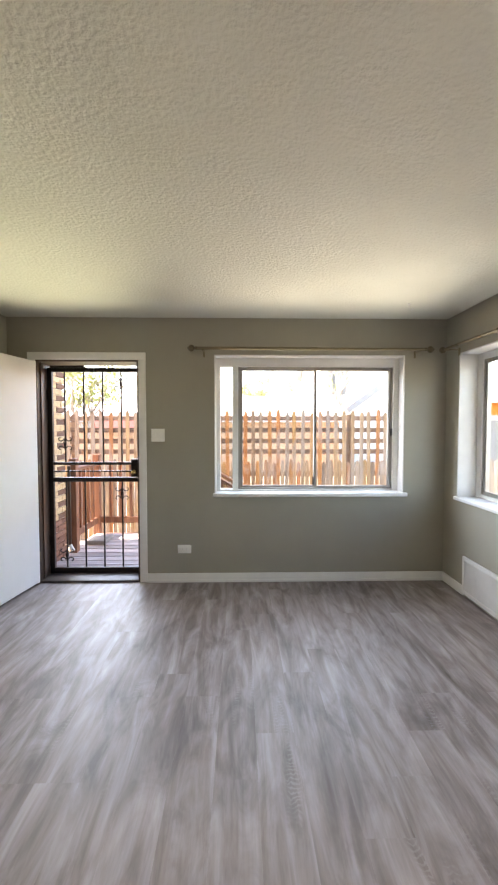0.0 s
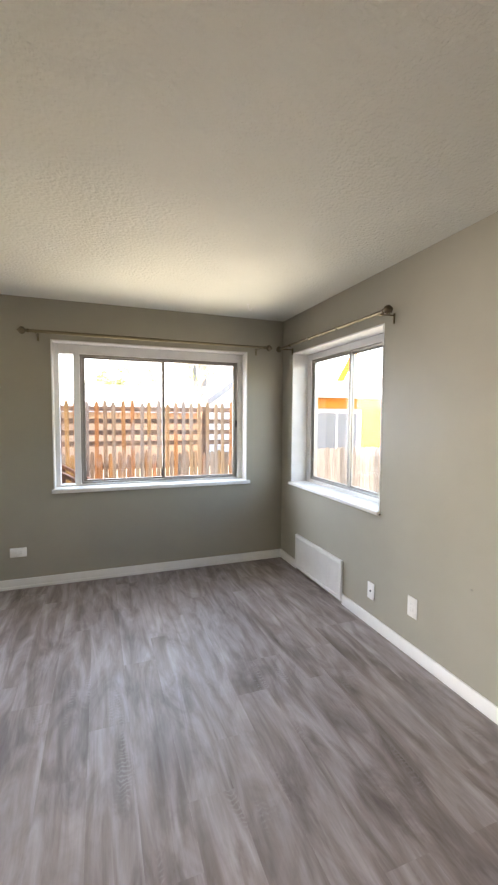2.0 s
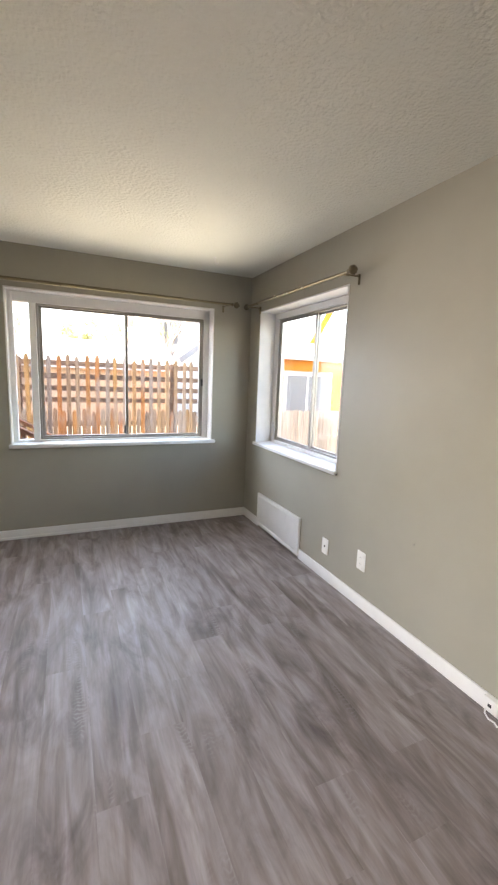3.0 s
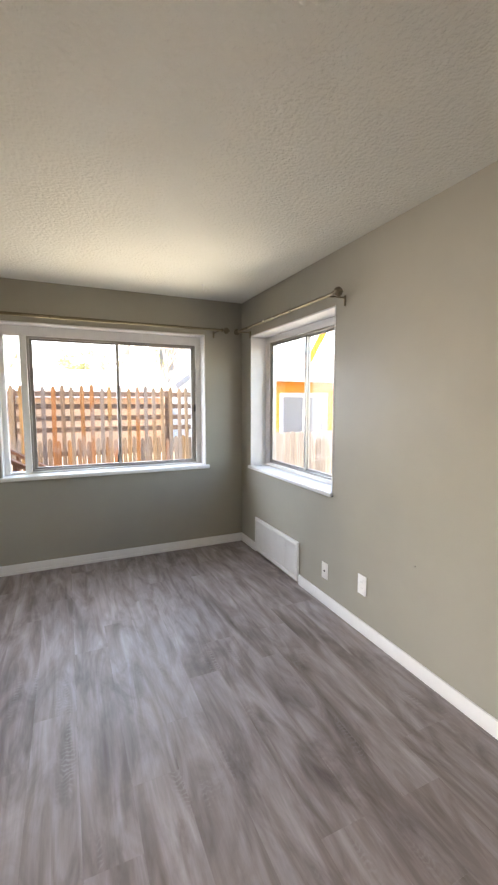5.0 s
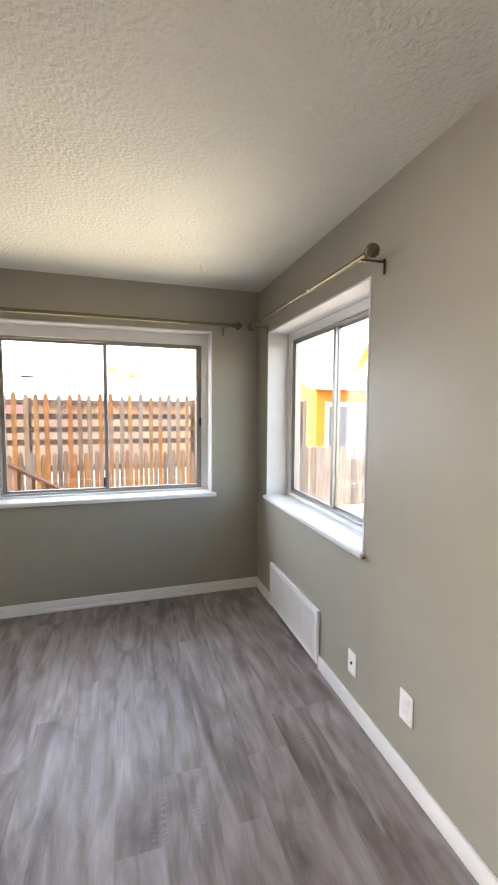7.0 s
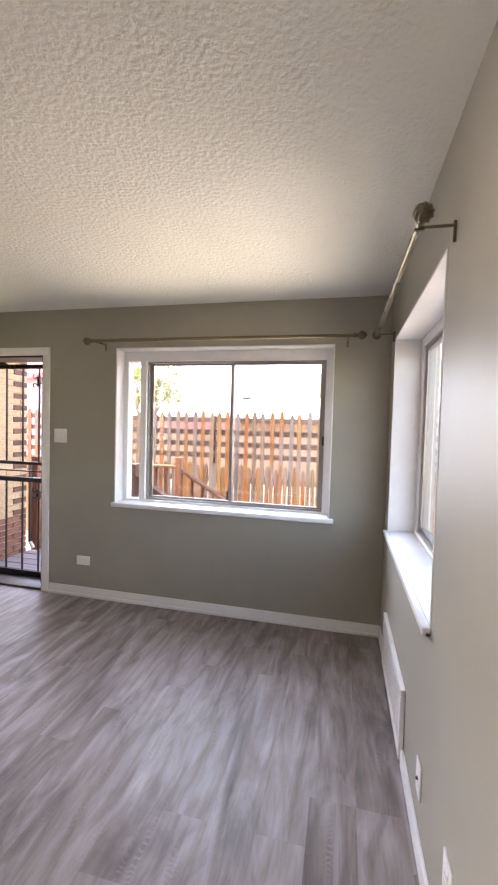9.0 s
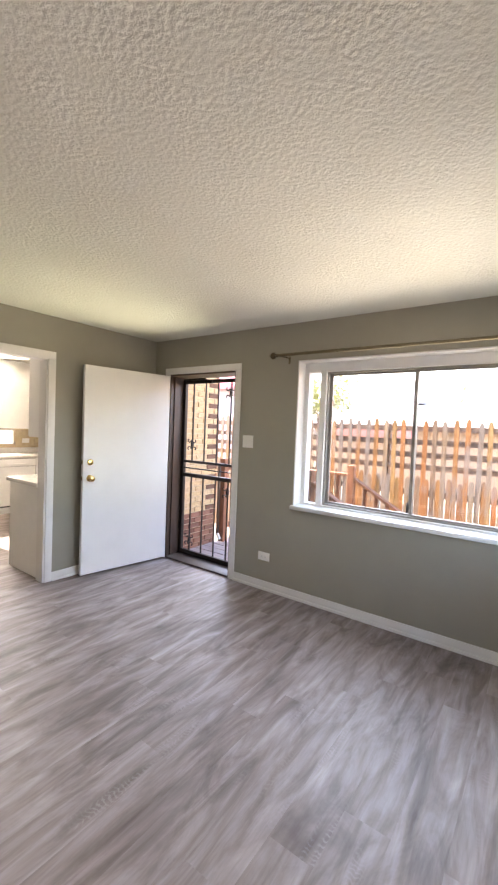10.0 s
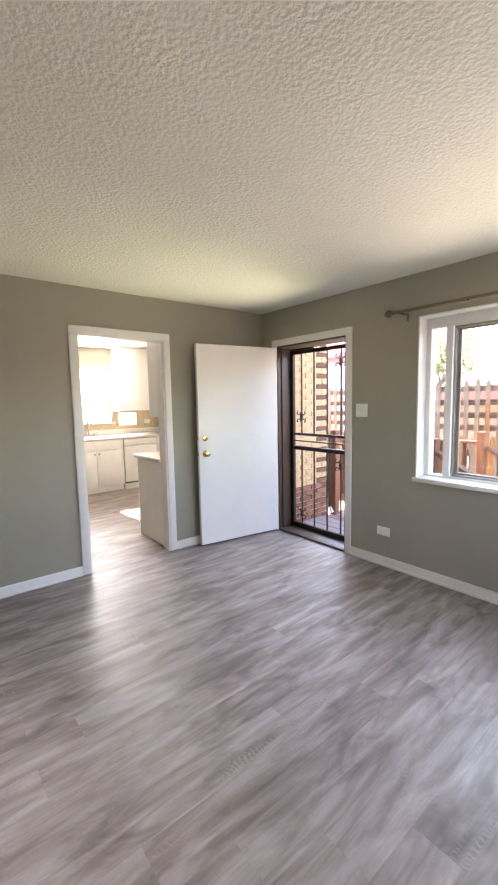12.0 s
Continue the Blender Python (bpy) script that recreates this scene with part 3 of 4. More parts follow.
# entry door, swung right back into the room; hinge line at its pivot
entry = empty("entry_door", (-3.785, -0.012, 0.0), "flat white painted entry door standing wide open", "door")
L, TH = 0.955, 0.044
leaf = part("leaf", B((0.004, L, -TH / 2, TH / 2, 0.018, 2.038), bevel=0.003), M["door"])
leaf.parent = entry
for z, kind in ((0.955, "knob"), (1.11, "deadbolt")):
    for s in (1, -1):
        bm = bmesh.new()
        c = (L - 0.068, s * TH / 2, z)
        if kind == "knob":
            lathe(bm, c, (0, s, 0), [(0.033, 0), (0.033, 0.004), (0.026, 0.009), (0.012, 0.014), (0.011, 0.032), (0.020, 0.038), (0.027, 0.048), (0.027, 0.060), (0.020, 0.068), (0.006, 0.071)])
        else:
            lathe(bm, c, (0, s, 0), [(0.030, 0), (0.030, 0.006), (0.024, 0.014), (0.012, 0.016), (0.004, 0.017)])
        k = part(kind, bm, M["brass"], None, "polished brass", True)
        k.parent = entry
        if kind == "deadbolt":
            q = part("keyhole", B((c[0] - 0.003, c[0] + 0.003, c[1] + s * 0.0165, c[1] + s * 0.0178, z - 0.008, z + 0.008)), M["dark"], None, "dark keyhole")
            q.parent = k
    f = part("latch_plate", B((L - 0.001, L + 0.002, -0.010, 0.010, z - 0.020, z + 0.020)), M["brass"])
    f.parent = entry
for z in (0.25, 1.05, 1.85):
    bm = bmesh.new()
    rod(bm, (-0.002, TH / 2 + 0.002, z - 0.045), (-0.002, TH / 2 + 0.002, z + 0.045), 0.006, 12)
    h = part("hinge", bm, M["rod"], None, "", True)
    h.parent = entry
entry.rotation_euler = (0, 0, radians(-98.2))

# ---- security door ----
sec = empty("security_door", ((DX0 + DX1) / 2, 0.2, 0.022), "closed dark brown iron security door with scrolled bars", "security door")
SX0, SX1, SY = DX0 + 0.022, DX1 - 0.022, 0.205
SZ0, SZ1 = 0.024, 2.012
for b in ((SX0, SX0 + 0.042, SY - 0.018, SY + 0.018, SZ0, SZ1), (SX1 - 0.042, SX1, SY - 0.018, SY + 0.018, SZ0, SZ1)):
    part("stile", B(b, bevel=0.003), M["iron"], sec)
for z0, z1, d in ((SZ0, 0.075, 0.018), (0.915, 0.958, 0.018), (1.078, 1.106, 0.014), (1.972, SZ1, 0.018)):
    part("rail", B((SX0 + 0.042, SX1 - 0.042, SY - d, SY + d, z0, z1), bevel=0.003), M["iron"], sec)
part("thin_rail", B((SX0 + 0.042, SX1 - 0.06, SY - 0.006, SY + 0.006, 1.010, 1.022)), M["iron"], sec)
BARS = (-3.605, -3.424, -3.243, -3.065)


def bent(points, r):
    cu = bpy.data.curves.new("bent", "CURVE")
    cu.dimensions = "3D"
    cu.bevel_depth = r
    cu.bevel_resolution = 2
    cu.resolution_u = 6
    sp = cu.splines.new("POLY")
    sp.points.add(len(points) - 1)
    for p, c in zip(sp.points, points):
        p.co = (*c, 1)
    tmp = bpy.data.objects.new("bent", cu)
    me = bpy.data.meshes.new_from_object(tmp)
    bpy.data.objects.remove(tmp)
    return me


def scroll(x, z, s=0.082):
    """Four small iron volutes round a bar."""
    bm = bmesh.new()
    for sx in (1, -1):
        for sz in (1, -1):
            pts = []
            for i in range(15):
                a = i / 14 * 4.4
                rr = s * 0.42 * (1 - i / 14 * 0.72)
                cx, cz = x + sx * s * 0.52, z + sz * s * 0.55
                pts.append((cx - sx * rr * math.cos(a), SY - 0.012, cz - sz * rr * math.sin(a) + sz * rr * 0.2))
            pts.insert(0, (x + sx * 0.006, SY - 0.012, z))
            me = bent(pts, 0.0055)
            bm.from_mesh(me)
            bpy.data.meshes.remove(me)
    box(bm, x - 0.012, x + 0.012, SY - 0.02, SY + 0.012, z - 0.02, z + 0.02, bevel=0.003)
    return bm


for i, x in enumerate(BARS):
    for z0, z1 in ((0.075, 0.915), (1.106, 1.972)):
        part("bar", B((x - 0.0065, x + 0.0065, SY - 0.0065, SY + 0.0065, z0, z1), bevel=0.001), M["iron"], sec)
for x, z in ((BARS[0], 1.285), (BARS[3], 1.86), (BARS[3], 0.80), (BARS[0], 0.20)):
    part("scroll", scroll(x, z), M["iron"], sec, "black iron scrollwork", True)
lockb = part("lock_box", B((SX1 - 0.105, SX1 - 0.042, SY - 0.032, SY + 0.02, 0.962, 1.135), bevel=0.006), M["iron"], sec, "black lock box")
bm = bmesh.new()
lathe(bm, (SX1 - 0.075, SY - 0.032, 1.01), (0, -1, 0), [(0.02, 0), (0.02, 0.008), (0.008, 0.012), (0.008, 0.03), (0.018, 0.034), (0.018, 0.05), (0.008, 0.055)])
part("knob", bm, M["brass"], lockb, "dull brass knob", True)
bm = bmesh.new()
rod(bm, (SX0 + 0.04, SY - 0.04, 2.018), (SX0 + 0.36, SY - 0.04, 2.018), 0.013, 12)
rod(bm, (SX0 + 0.36, SY - 0.04, 2.016), (SX0 + 0.43, SY - 0.03, 1.985), 0.005, 10)
box(bm, SX0 + 0.41, SX0 + 0.45, SY - 0.045, SY - 0.018, 1.965, 2.0, bevel=0.004)
part("door_closer", bm, M["iron"], sec, "slim black pneumatic closer", True)
for z in (0.35, 1.75):
    bm = bmesh.new()
    rod(bm, (SX0 - 0.001, SY - 0.022, z - 0.05), (SX0 - 0.001, SY - 0.022, z + 0.05), 0.007, 10)
    part("hinge", bm, M["iron"], sec, "", True)

# ---- outside: ground ----
structure("ground", B((-500, 500, -500, 500, -0.75, -0.55)), M["soil"], "dry bare ground of the yard", "ground")

# ---- deck, posts and railings ----
DK = -0.08
deck = empty("deck", (-3.1, 1.1, DK), "weathered grey-pink timber deck outside the door", "deck", kind="structure")
y = T + 0.012
while y < 2.02:
    part("board", B((-3.995, -2.28, y, y + 0.132, DK - 0.03, DK), bevel=0.006), M["deck"], deck)
    y += 0.148
part("rim_joist", B((-3.995, -2.28, 2.045, 2.085, -0.3, DK - 0.002)), M["stain"], deck)
part("rim_joist", B((-2.278, -2.24, T + 0.01, 2.085, -0.3, DK - 0.002)), M["stain"], deck)
for x in (-3.9, -3.1, -2.35):
    for yy in (0.4, 1.95):
        part("pier", B((x - 0.045, x + 0.045, yy - 0.045, yy + 0.045, -0.6, DK - 0.032)), M["stain"], deck)


def railing(a, b, za, zb, label, low=0.12, gap=0.13, first_post=True, last_post=True, post_foot=None):
    """Timber railing from a to b (plan points), top at za and zb."""
    a, b = Vector(a), Vector(b)
    th = empty("railing", (a.x, a.y, DK if za == zb else min(za, zb) - 0.95), label, "railing", "deck railings")
    fa, fb = za - 1.12, zb - 1.12
    for p, zt, foot, on in ((a, za, fa, first_post), (b, zb, fb, last_post)):
        if on:
            part("post", B((p.x - 0.045, p.x + 0.045, p.y - 0.045, p.y + 0.045, foot if post_foot is None else post_foot, zt + 0.11), bevel=0.006), M["stain"], th)
    d = (b - a).normalized() * 0.045
    p, q = a + d, b - d
    part("top_rail", bar_bm((p.x, p.y, za - 0.02), (q.x, q.y, zb - 0.02), 0.088, 0.038), M["stain"], th)
    part("bottom_rail", bar_bm((p.x, p.y, fa + low), (q.x, q.y, fb + low), 0.038, 0.085), M["stain"], th)
    n = max(2, int((q - p).length / gap))
    for i in range(1, n):
        f = i / n
        c = p.lerp(q, f)
        zt, zf = za + (zb - za) * f, fa + (fb - fa) * f
        part("baluster", B((c.x - 0.018, c.x + 0.018, c.y - 0.018, c.y + 0.018, zf + low + 0.02, zt - 0.035)), M["stain"], th)
    return th


def bar_bm(a, b, w, d):
    bm = bmesh.new()
    a, b = Vector(a), Vector(b)
    way = (b - a).normalized()
    side = way.cross(Vector((0, 0, 1))).normalized()
    up = side.cross(way)
    m = Matrix((( *side, 0), (*way, 0), (*up, 0), (0, 0, 0, 1))).transposed()
    m.translation = (a + b) / 2
    r = bmesh.ops.create_cube(bm, size=1, matrix=m @ Matrix.Diagonal((w, (b - a).length, d, 1)))
    bmesh.ops.bevel(bm, geom=list({e for v in r["verts"] for e in v.link_edges}), offset=0.004, segments=1, affect="EDGES")
    return bm


railing((-3.94, 1.2), (-3.94, 2.0), 0.95, 0.95, "reddish stained timber railing beside the brick corner", low=0.30)
railing((-3.94, 2.0), (-2.42, 2.0), 0.95, 0.95, "reddish stained timber railing along the deck edge", low=0.30, first_post=False)
railing((-2.42, 2.0), (-1.45, 2.0), 0.90, 0.385, "sloping stained timber handrail of the deck steps", first_post=False, post_foot=-0.58)
railing((-2.32, 0.62), (-1.45, 0.62), 0.98, 0.52, "sloping stained timber handrail of the deck steps", post_foot=-0.58)
steps = empty("deck_steps", (-2.0, 1.3, -0.55), "stained timber steps down from the deck", "steps", kind="structure")
for i in range(2):
    x = -2.235 + i * 0.29
    part("tread", B((x, x + 0.28, 0.7, 1.94, -0.26 - i * 0.17, -0.22 - i * 0.17), bevel=0.004), M["deck"], steps)
    part("riser", B((x + 0.24, x + 0.265, 0.7, 1.94, -0.55, -0.262 - i * 0.17)), M["stain"], steps)

block = B((-3.90, -3.66, 1.46, 1.82, DK + 0.001, DK + 0.06), bevel=0.012)
tagged(part("splash_block", block, M["concrete"], smooth=True), "grey concrete splash block lying on the deck", "splash block")
spout = empty("standpipe", (-3.96, 1.14, DK), "short dark metal pipe at the brick corner", "pipe")
part("pipe", B((-3.982, -3.947, 1.105, 1.14, 0.0, 0.98), bevel=0.008), M["brown"], spout, smooth=True)
# white block at the pipe's foot, a light reflection given shape and colour
part("foot_glint", bar_bm((-3.965, 1.12, 0.03), (-3.925, 1.13, DK + 0.03), 0.035, 0.035), M["pale"], spout, "small white block standing for a glint of light")

# ---- picket fence with lattice top ----
FY = 3.3


def picket_mesh(w, z0, z1, t=0.018, point=0.05, kind="picket"):
    bm = bmesh.new()
    prof = [(-w / 2, z0), (w / 2, z0), (w / 2, z1 - point), (w * 0.22, z1 - 0.006), (0, z1), (-w * 0.22, z1 - 0.006), (-w / 2, z1 - point)]
    f = [bm.verts.new((x, -t / 2, z)) for x, z in prof]
    k = [bm.verts.new((x, t / 2, z)) for x, z in prof]
    bm.faces.new(f)
    bm.faces.new(list(reversed(k)))
    for i in range(len(prof)):
        j = (i + 1) % len(prof)
        bm.faces.new((f[j], f[i], k[i], k[j]))
    return mesh_of("picket", bm, M[kind])


fence = empty("lattice_fence", (-2, FY, -0.55), "weathered orange and grey picket fence with crossed slats", "fence")
tall = {k: [picket_mesh(0.064, -0.53, 1.72 + d, kind=k) for d in (-0.02, 0.0, 0.015)] for k in ("picket", "greypicket")}
short = {k: [picket_mesh(0.066, -0.53, 0.86 + d, kind=k) for d in (-0.03, 0.0, 0.02)] for k in ("picket", "greypicket")}
rng = random.Random(4)
x, i = -7.2, 0
while x < 1.95:
    for sort, dx in ((tall, 0.0), (short, 0.0725)):
        # the stain has worn off towards the sunny end
        kind = "greypicket" if rng.random() < 0.32 + 0.55 * min(1, max(0, (x + 1.3) / 1.2)) or (x < -2.9 and i % 3) else "picket"
        ob = new("picket", sort[kind][(i + (dx > 0) * 2) % 3])
        ob.parent = fence
        ob.matrix_parent_inverse = fence.matrix_world.inverted()
        ob.matrix_basis = pose(x + dx + rng.uniform(-0.006, 0.006), FY + rng.uniform(-0.004, 0.004), rng.uniform(-0.012, 0.012), 0, rng.uniform(-0.7, 0.7), 0)
    x += 0.145
    i += 1
for z in (1.59, 1.385, 1.195, 1.01):
    part("slat", B((-7.25, 1.98, FY + 0.013, FY + 0.031, z - 0.042, z + 0.042)), M["slat"], fence)
for z in (0.62, -0.2):
    part("fence_rail", B((-7.25, 1.98, FY + 0.013, FY + 0.05, z - 0.045, z + 0.045)), M["slat"], fence)
for x in (-7.2, -4.8, -2.4, 0.0, 1.93):
    part("fence_post", B((x - 0.045, x + 0.045, FY + 0.052, FY + 0.142, -0.56, 1.66)), M["slat"], fence)

low = empty("board_fence", (4, 4.5, -0.55), "sun-bleached close-boarded timber fence", "fence")
board = [picket_mesh(0.135, -0.53, 0.76 + d, 0.02, 0.035, "bleached") for d in (-0.015, 0.0, 0.012)]
x, i = 1.7, 0
while x < 9.5:
    ob = new("picket", board[i % 3])
    ob.parent = low
    ob.matrix_parent_inverse = low.matrix_world.inverted()
    ob.matrix_basis = pose(x, 4.5 + rng.uniform(-0.012, 0.012), rng.uniform(-0.01, 0.01), 0, rng.uniform(-0.5, 0.5), rng.uniform(-3, 3))
    x += 0.142
    i += 1
for z in (0.5, -0.2):
    part("fence_rail", B((1.65, 9.5, 4.525, 4.565, z - 0.045, z + 0.045)), M["stain"], low)

# ---- neighbouring houses ----
def gable_roof(bm, x0, x1, y0, y1, z, rise, over=0.4, t=0.14):
    """Roof with the ridge along x."""
    ym = (y0 + y1) / 2
    s = rise / ((y1 - y0) / 2)
    z0 = z - s * over
    pts = [(y0 - over, z0), (ym, z + rise), (y1 + over, z0), (y1 + over, z0 + t), (ym, z + rise + t), (y0 - over, z0 + t)]
    a = [bm.verts.new((x0 - over, y, zz)) for y, zz in pts]
    b = [bm.verts.new((x1 + over, y, zz)) for y, zz in pts]
    bm.faces.new((a[0], a[1], a[4], a[5]))
    bm.faces.new((a[1], a[2], a[3], a[4]))
    bm.faces.new((b[0], b[5], b[4], b[1]))
    bm.faces.new((b[1], b[4], b[3], b[2]))
    for i in range(6):
        j = (i + 1) % 6
        bm.faces.new((a[i], b[i], b[j], a[j]))


def house(name, x0, x1, y0, y1, z, rise, wall, roof, label, windows=()):
    th = empty("house", ((x0 + x1) / 2, (y0 + y1) / 2, -0.55), label, "house")
    bm = bmesh.new()
    us = sorted({x0, x1, *[w[0] for w in windows], *[w[1] for w in windows]})
    zs = sorted({-0.56, z, *[w[2] for w in windows], *[w[3] for w in windows]})
    grid_wall(bm, "y", y0, y0 + 0.2, us, zs, windows)
    box(bm, x0, x0 + 0.2, y0 + 0.2, y1, -0.56, z)
    box(bm, x1 - 0.2, x1, y0 + 0.2, y1, -0.56, z)
    box(bm, x0 + 0.2, x1 - 0.2, y1 - 0.2, y1, -0.56, z)
    part("wall", bm, M[wall], th)
    for xe in (x0 + 0.001, x1 - 0.2):
        bm = bmesh.new()
        ym = (y0 + y1) / 2
        vs = [bm.verts.new(c) for c in ((xe, y0, z), (xe, y1, z), (xe, ym, z + rise))]
        ws = [bm.verts.new((v.co.x + 0.19, v.co.y, v.co.z)) for v in vs]
        bm.faces.new(vs)
        bm.faces.new(list(reversed(ws)))
        for i in range(3):
            bm.faces.new((vs[i], vs[(i + 1) % 3], ws[(i + 1) % 3], ws[i]))
        part("gable", bm, M[wall], th)
    bm = bmesh.new()
    gable_roof(bm, x0, x1, y0, y1, z, rise)
    part("roof", bm, M[roof], th)
    for wx0, wx1, wz0, wz1 in windows:
        c, f = 0.09, 0.05
        w = part("window", B((wx0 - c, wx1 + c, y0 - 0.03, y0 - 0.002, wz1, wz1 + c), (wx0 - c, wx1 + c, y0 - 0.03, y0 - 0.002, wz0 - c, wz0), (wx0 - c, wx0, y0 - 0.03, y0 - 0.002, wz0, wz1), (wx1, wx1 + c, y0 - 0.03, y0 - 0.002, wz0, wz1)), M["lilac"], th, "grey outer window casing")
        xm = (wx0 + wx1) / 2
        part("frame", B((wx0, wx1, y0 + 0.02, y0 + 0.07, wz1 - f, wz1), (wx0, wx1, y0 + 0.02, y0 + 0.07, wz0, wz0 + f), (wx0, wx0 + f, y0 + 0.02, y0 + 0.07, wz0 + f, wz1 - f), (wx1 - f, wx1, y0 + 0.02, y0 + 0.07, wz0 + f, wz1 - f), (xm - f / 2, xm + f / 2, y0 + 0.02, y0 + 0.07, wz0 + f, wz1 - f)), M["pale"], w, "white window frame")
        part("pane", B((wx0 + f, xm - f / 2, y0 + 0.04, y0 + 0.05, wz0 + f, wz1 - f)), M["housepane"], w)
        part("pane", B((xm + f / 2, wx1 - f, y0 + 0.04, y0 + 0.05, wz0 + f, wz1 - f)), M["housepane"], w)
    return th


orange = house("house", 4.5, 14.0, 8.0, 12.5, 2.3, 1.0, "orange", "roof", "single-storey orange house with pale roof and white window", windows=((4.9, 6.6, 0.3, 1.68),))
part("bargeboard", bar_bm((6.2, 8.8, 2.55), (7.1, 8.8, 4.1), 0.05, 0.22), M["orange"], orange, "orange sloping bargeboard")
far = house("house", -13.0, 2.2, 13.0, 20.0, 1.75, 1.05, "tan", "roof", "low faded tan house with light roof behind the fence")
part("vent_pipe", B((-0.4, -0.22, 15.0, 15.2, 2.4, 3.6), bevel=0.02), M["pale"], far)
part("fascia", B((-8.0, -4.4, 12.56, 12.595, 1.34, 1.74)), M["redboard"], far, "faded red fascia board")
part("chimney", B((-5.3, -4.8, 16.0, 16.5, 2.9, 3.9), bevel=0.02), M["shade"], far)
tallh = house("house", 2.6, 9.0, 19.0, 26.0, 5.0, 2.2, "pale", "midroof", "pale two-storey house with grey roof in the distance", windows=((3.2, 4.1, 3.15, 4.45),))
part("porch_roof", bar_bm((3.9, 18.55, 2.3), (6.2, 18.55, 4.0), 0.8, 0.3), M["midroof"], tallh, "grey sloping porch roof")
nb = house("house", -15.0, -7.8, 6.6, 8.3, 2.82, 0.4, "lilac", "pinkroof", "pale outbuilding with faded red roof edge")


# ---- trees ----
def tree(x, y, h, seed, label, leaves=350):
    r = random.Random(seed)
    th = empty("tree", (x, y, -0.55), label, "tree")
    bm = bmesh.new()
    tips = []

    def limb(p, d, ln, rad, depth):
        q = p + d * ln
        rod(bm, p, q, rad, 7, rad * 0.66)
        if depth == 0:
            tips.append(q)
            return
        for _ in range(3 if depth > 1 else 4):
            nd = (d + Vector((r.uniform(-1, 1), r.uniform(-1, 1), r.uniform(-0.1, 0.8))) * 0.75).normalized()
            limb(p.lerp(q, r.uniform(0.65, 1.0)), nd, ln * r.uniform(0.55, 0.8), rad * 0.58, depth - 1)
    limb(Vector((x, y, -0.6)), Vector((0.03, 0.02, 1)).normalized(), h * 0.38, h * 0.028, 4)
    part("trunk", bm, M["bark"], th, "bare grey trunk and limbs", True)
    bm = bmesh.new()
    for _ in range(leaves):
        c = r.choice(tips) + Vector((r.gauss(0, 0.22), r.gauss(0, 0.22), r.gauss(0, 0.2)))
        m = Matrix.Translation(c) @ Euler((r.uniform(0, 6), r.uniform(0, 6), r.uniform(0, 6))).to_matrix().to_4x4()
        s = r.uniform(0.05, 0.1)
        vs = [bm.verts.new(m @ Vector(k)) for k in ((-s, 0, 0), (0, -s * 0.5, 0.01), (s, 0, 0), (0, s * 0.5, 0.01))]
        bm.faces.new(vs)
    part("crown", bm, M["leaf"], th, "sparse spring foliage")


tree(1.7, 22.5, 6.2, 3, "half-bare tree with a little spring foliage", 600)
tree(-4.6, 22.0, 5.4, 7, "bare tree beyond the low tan house", 200)
tree(-0.9, 22.5, 5.2, 9, "leafy tree beyond the low tan house", 1200)
tree(-7.6, 11.3, 4.5, 12, "leafy tree in front of the low tan house", 1600)
tree(3.0, 17.0, 6.0, 5, "bare tree between the houses", 200)

# ---- curtain rods ----
def curtain_rod(a, b, wall, brackets, label):
    """Turned metal rod from a to b, on brackets that reach to the wall; wall: unit vector towards the wall, with its distance."""
    a, b = Vector(a), Vector(b)
    d = (b - a).normalized()
    th = empty("curtain_rod", a, label, "curtain rod", "curtain rods")
    bm = bmesh.new()
    mid = a.lerp(b, 0.52)
    rod(bm, a, mid, 0.0135, 18)
    part("tube", bm, M["rod"], th, "", True)
    bm = bmesh.new()
    rod(bm, mid, b, 0.0115, 18)
    part("tube", bm, M["rod"], th, "slimmer inner tube", True)
    for p, s in ((a, -1), (b, 1)):
        bm = bmesh.new()
        lathe(bm, p, d * s, [(0.0125, -0.012), (0.016, -0.004), (0.016, 0.004), (0.012, 0.008)] + [(0.008 + 0.022 * math.sin(math.pi * i / 12) ** 0.8, 0.012 + 0.058 * i / 12) for i in range(13)] + [(0.009, 0.074), (0.003, 0.077)], 72)
        # deep twisted flutes round the ball
        u = d.orthogonal().normalized()
        n = d.cross(u)
        for v in bm.verts:
            off = v.co - p
            h = off.dot(d * s)
            rad = off - d * s * h
            if 0.013 < h < 0.069:
                ang = math.atan2(rad.dot(n), rad.dot(u))
                v.co = p + d * s * h + rad * (0.95 + 0.08 * math.cos(9 * ang + h * 190))
        part("finial", bm, M["bronze"], th, "openwork ball finial", True)
    w = Vector(wall[0])
    for f in brackets:
        p = a.lerp(b, f)
        bm = bmesh.new()
        q = p + w * wall[1]
        rod(bm, p + Vector((0, 0, -0.012)), q + Vector((0, 0, -0.012)), 0.005, 10)
        bar(bm, q + Vector((0, 0, 0.002)) - w * 0.003, q + Vector((0, 0, -0.062)) - w * 0.003, 0.016, 0.006)
        side = d * 0.006
        bar(bm, p + Vector((0, 0, -0.018)) - side, p + Vector((0, 0, -0.018)) + side, 0.03, 0.006)
        part("bracket", bm, M["rod"], th, "", True)
    return th


curtain_rod((-2.31, -0.115, 2.145), (-0.25, -0.115, 2.142), ((0, 1, 0), 0.1145), (0.03, 0.975), "slim antique brass curtain rod above the window")
curtain_rod((-0.115, -0.19, 2.13), (-0.105, -1.70, 2.127), ((1, 0, 0), 0.107), (0.03, 0.985), "slim antique brass curtain rod above the window")


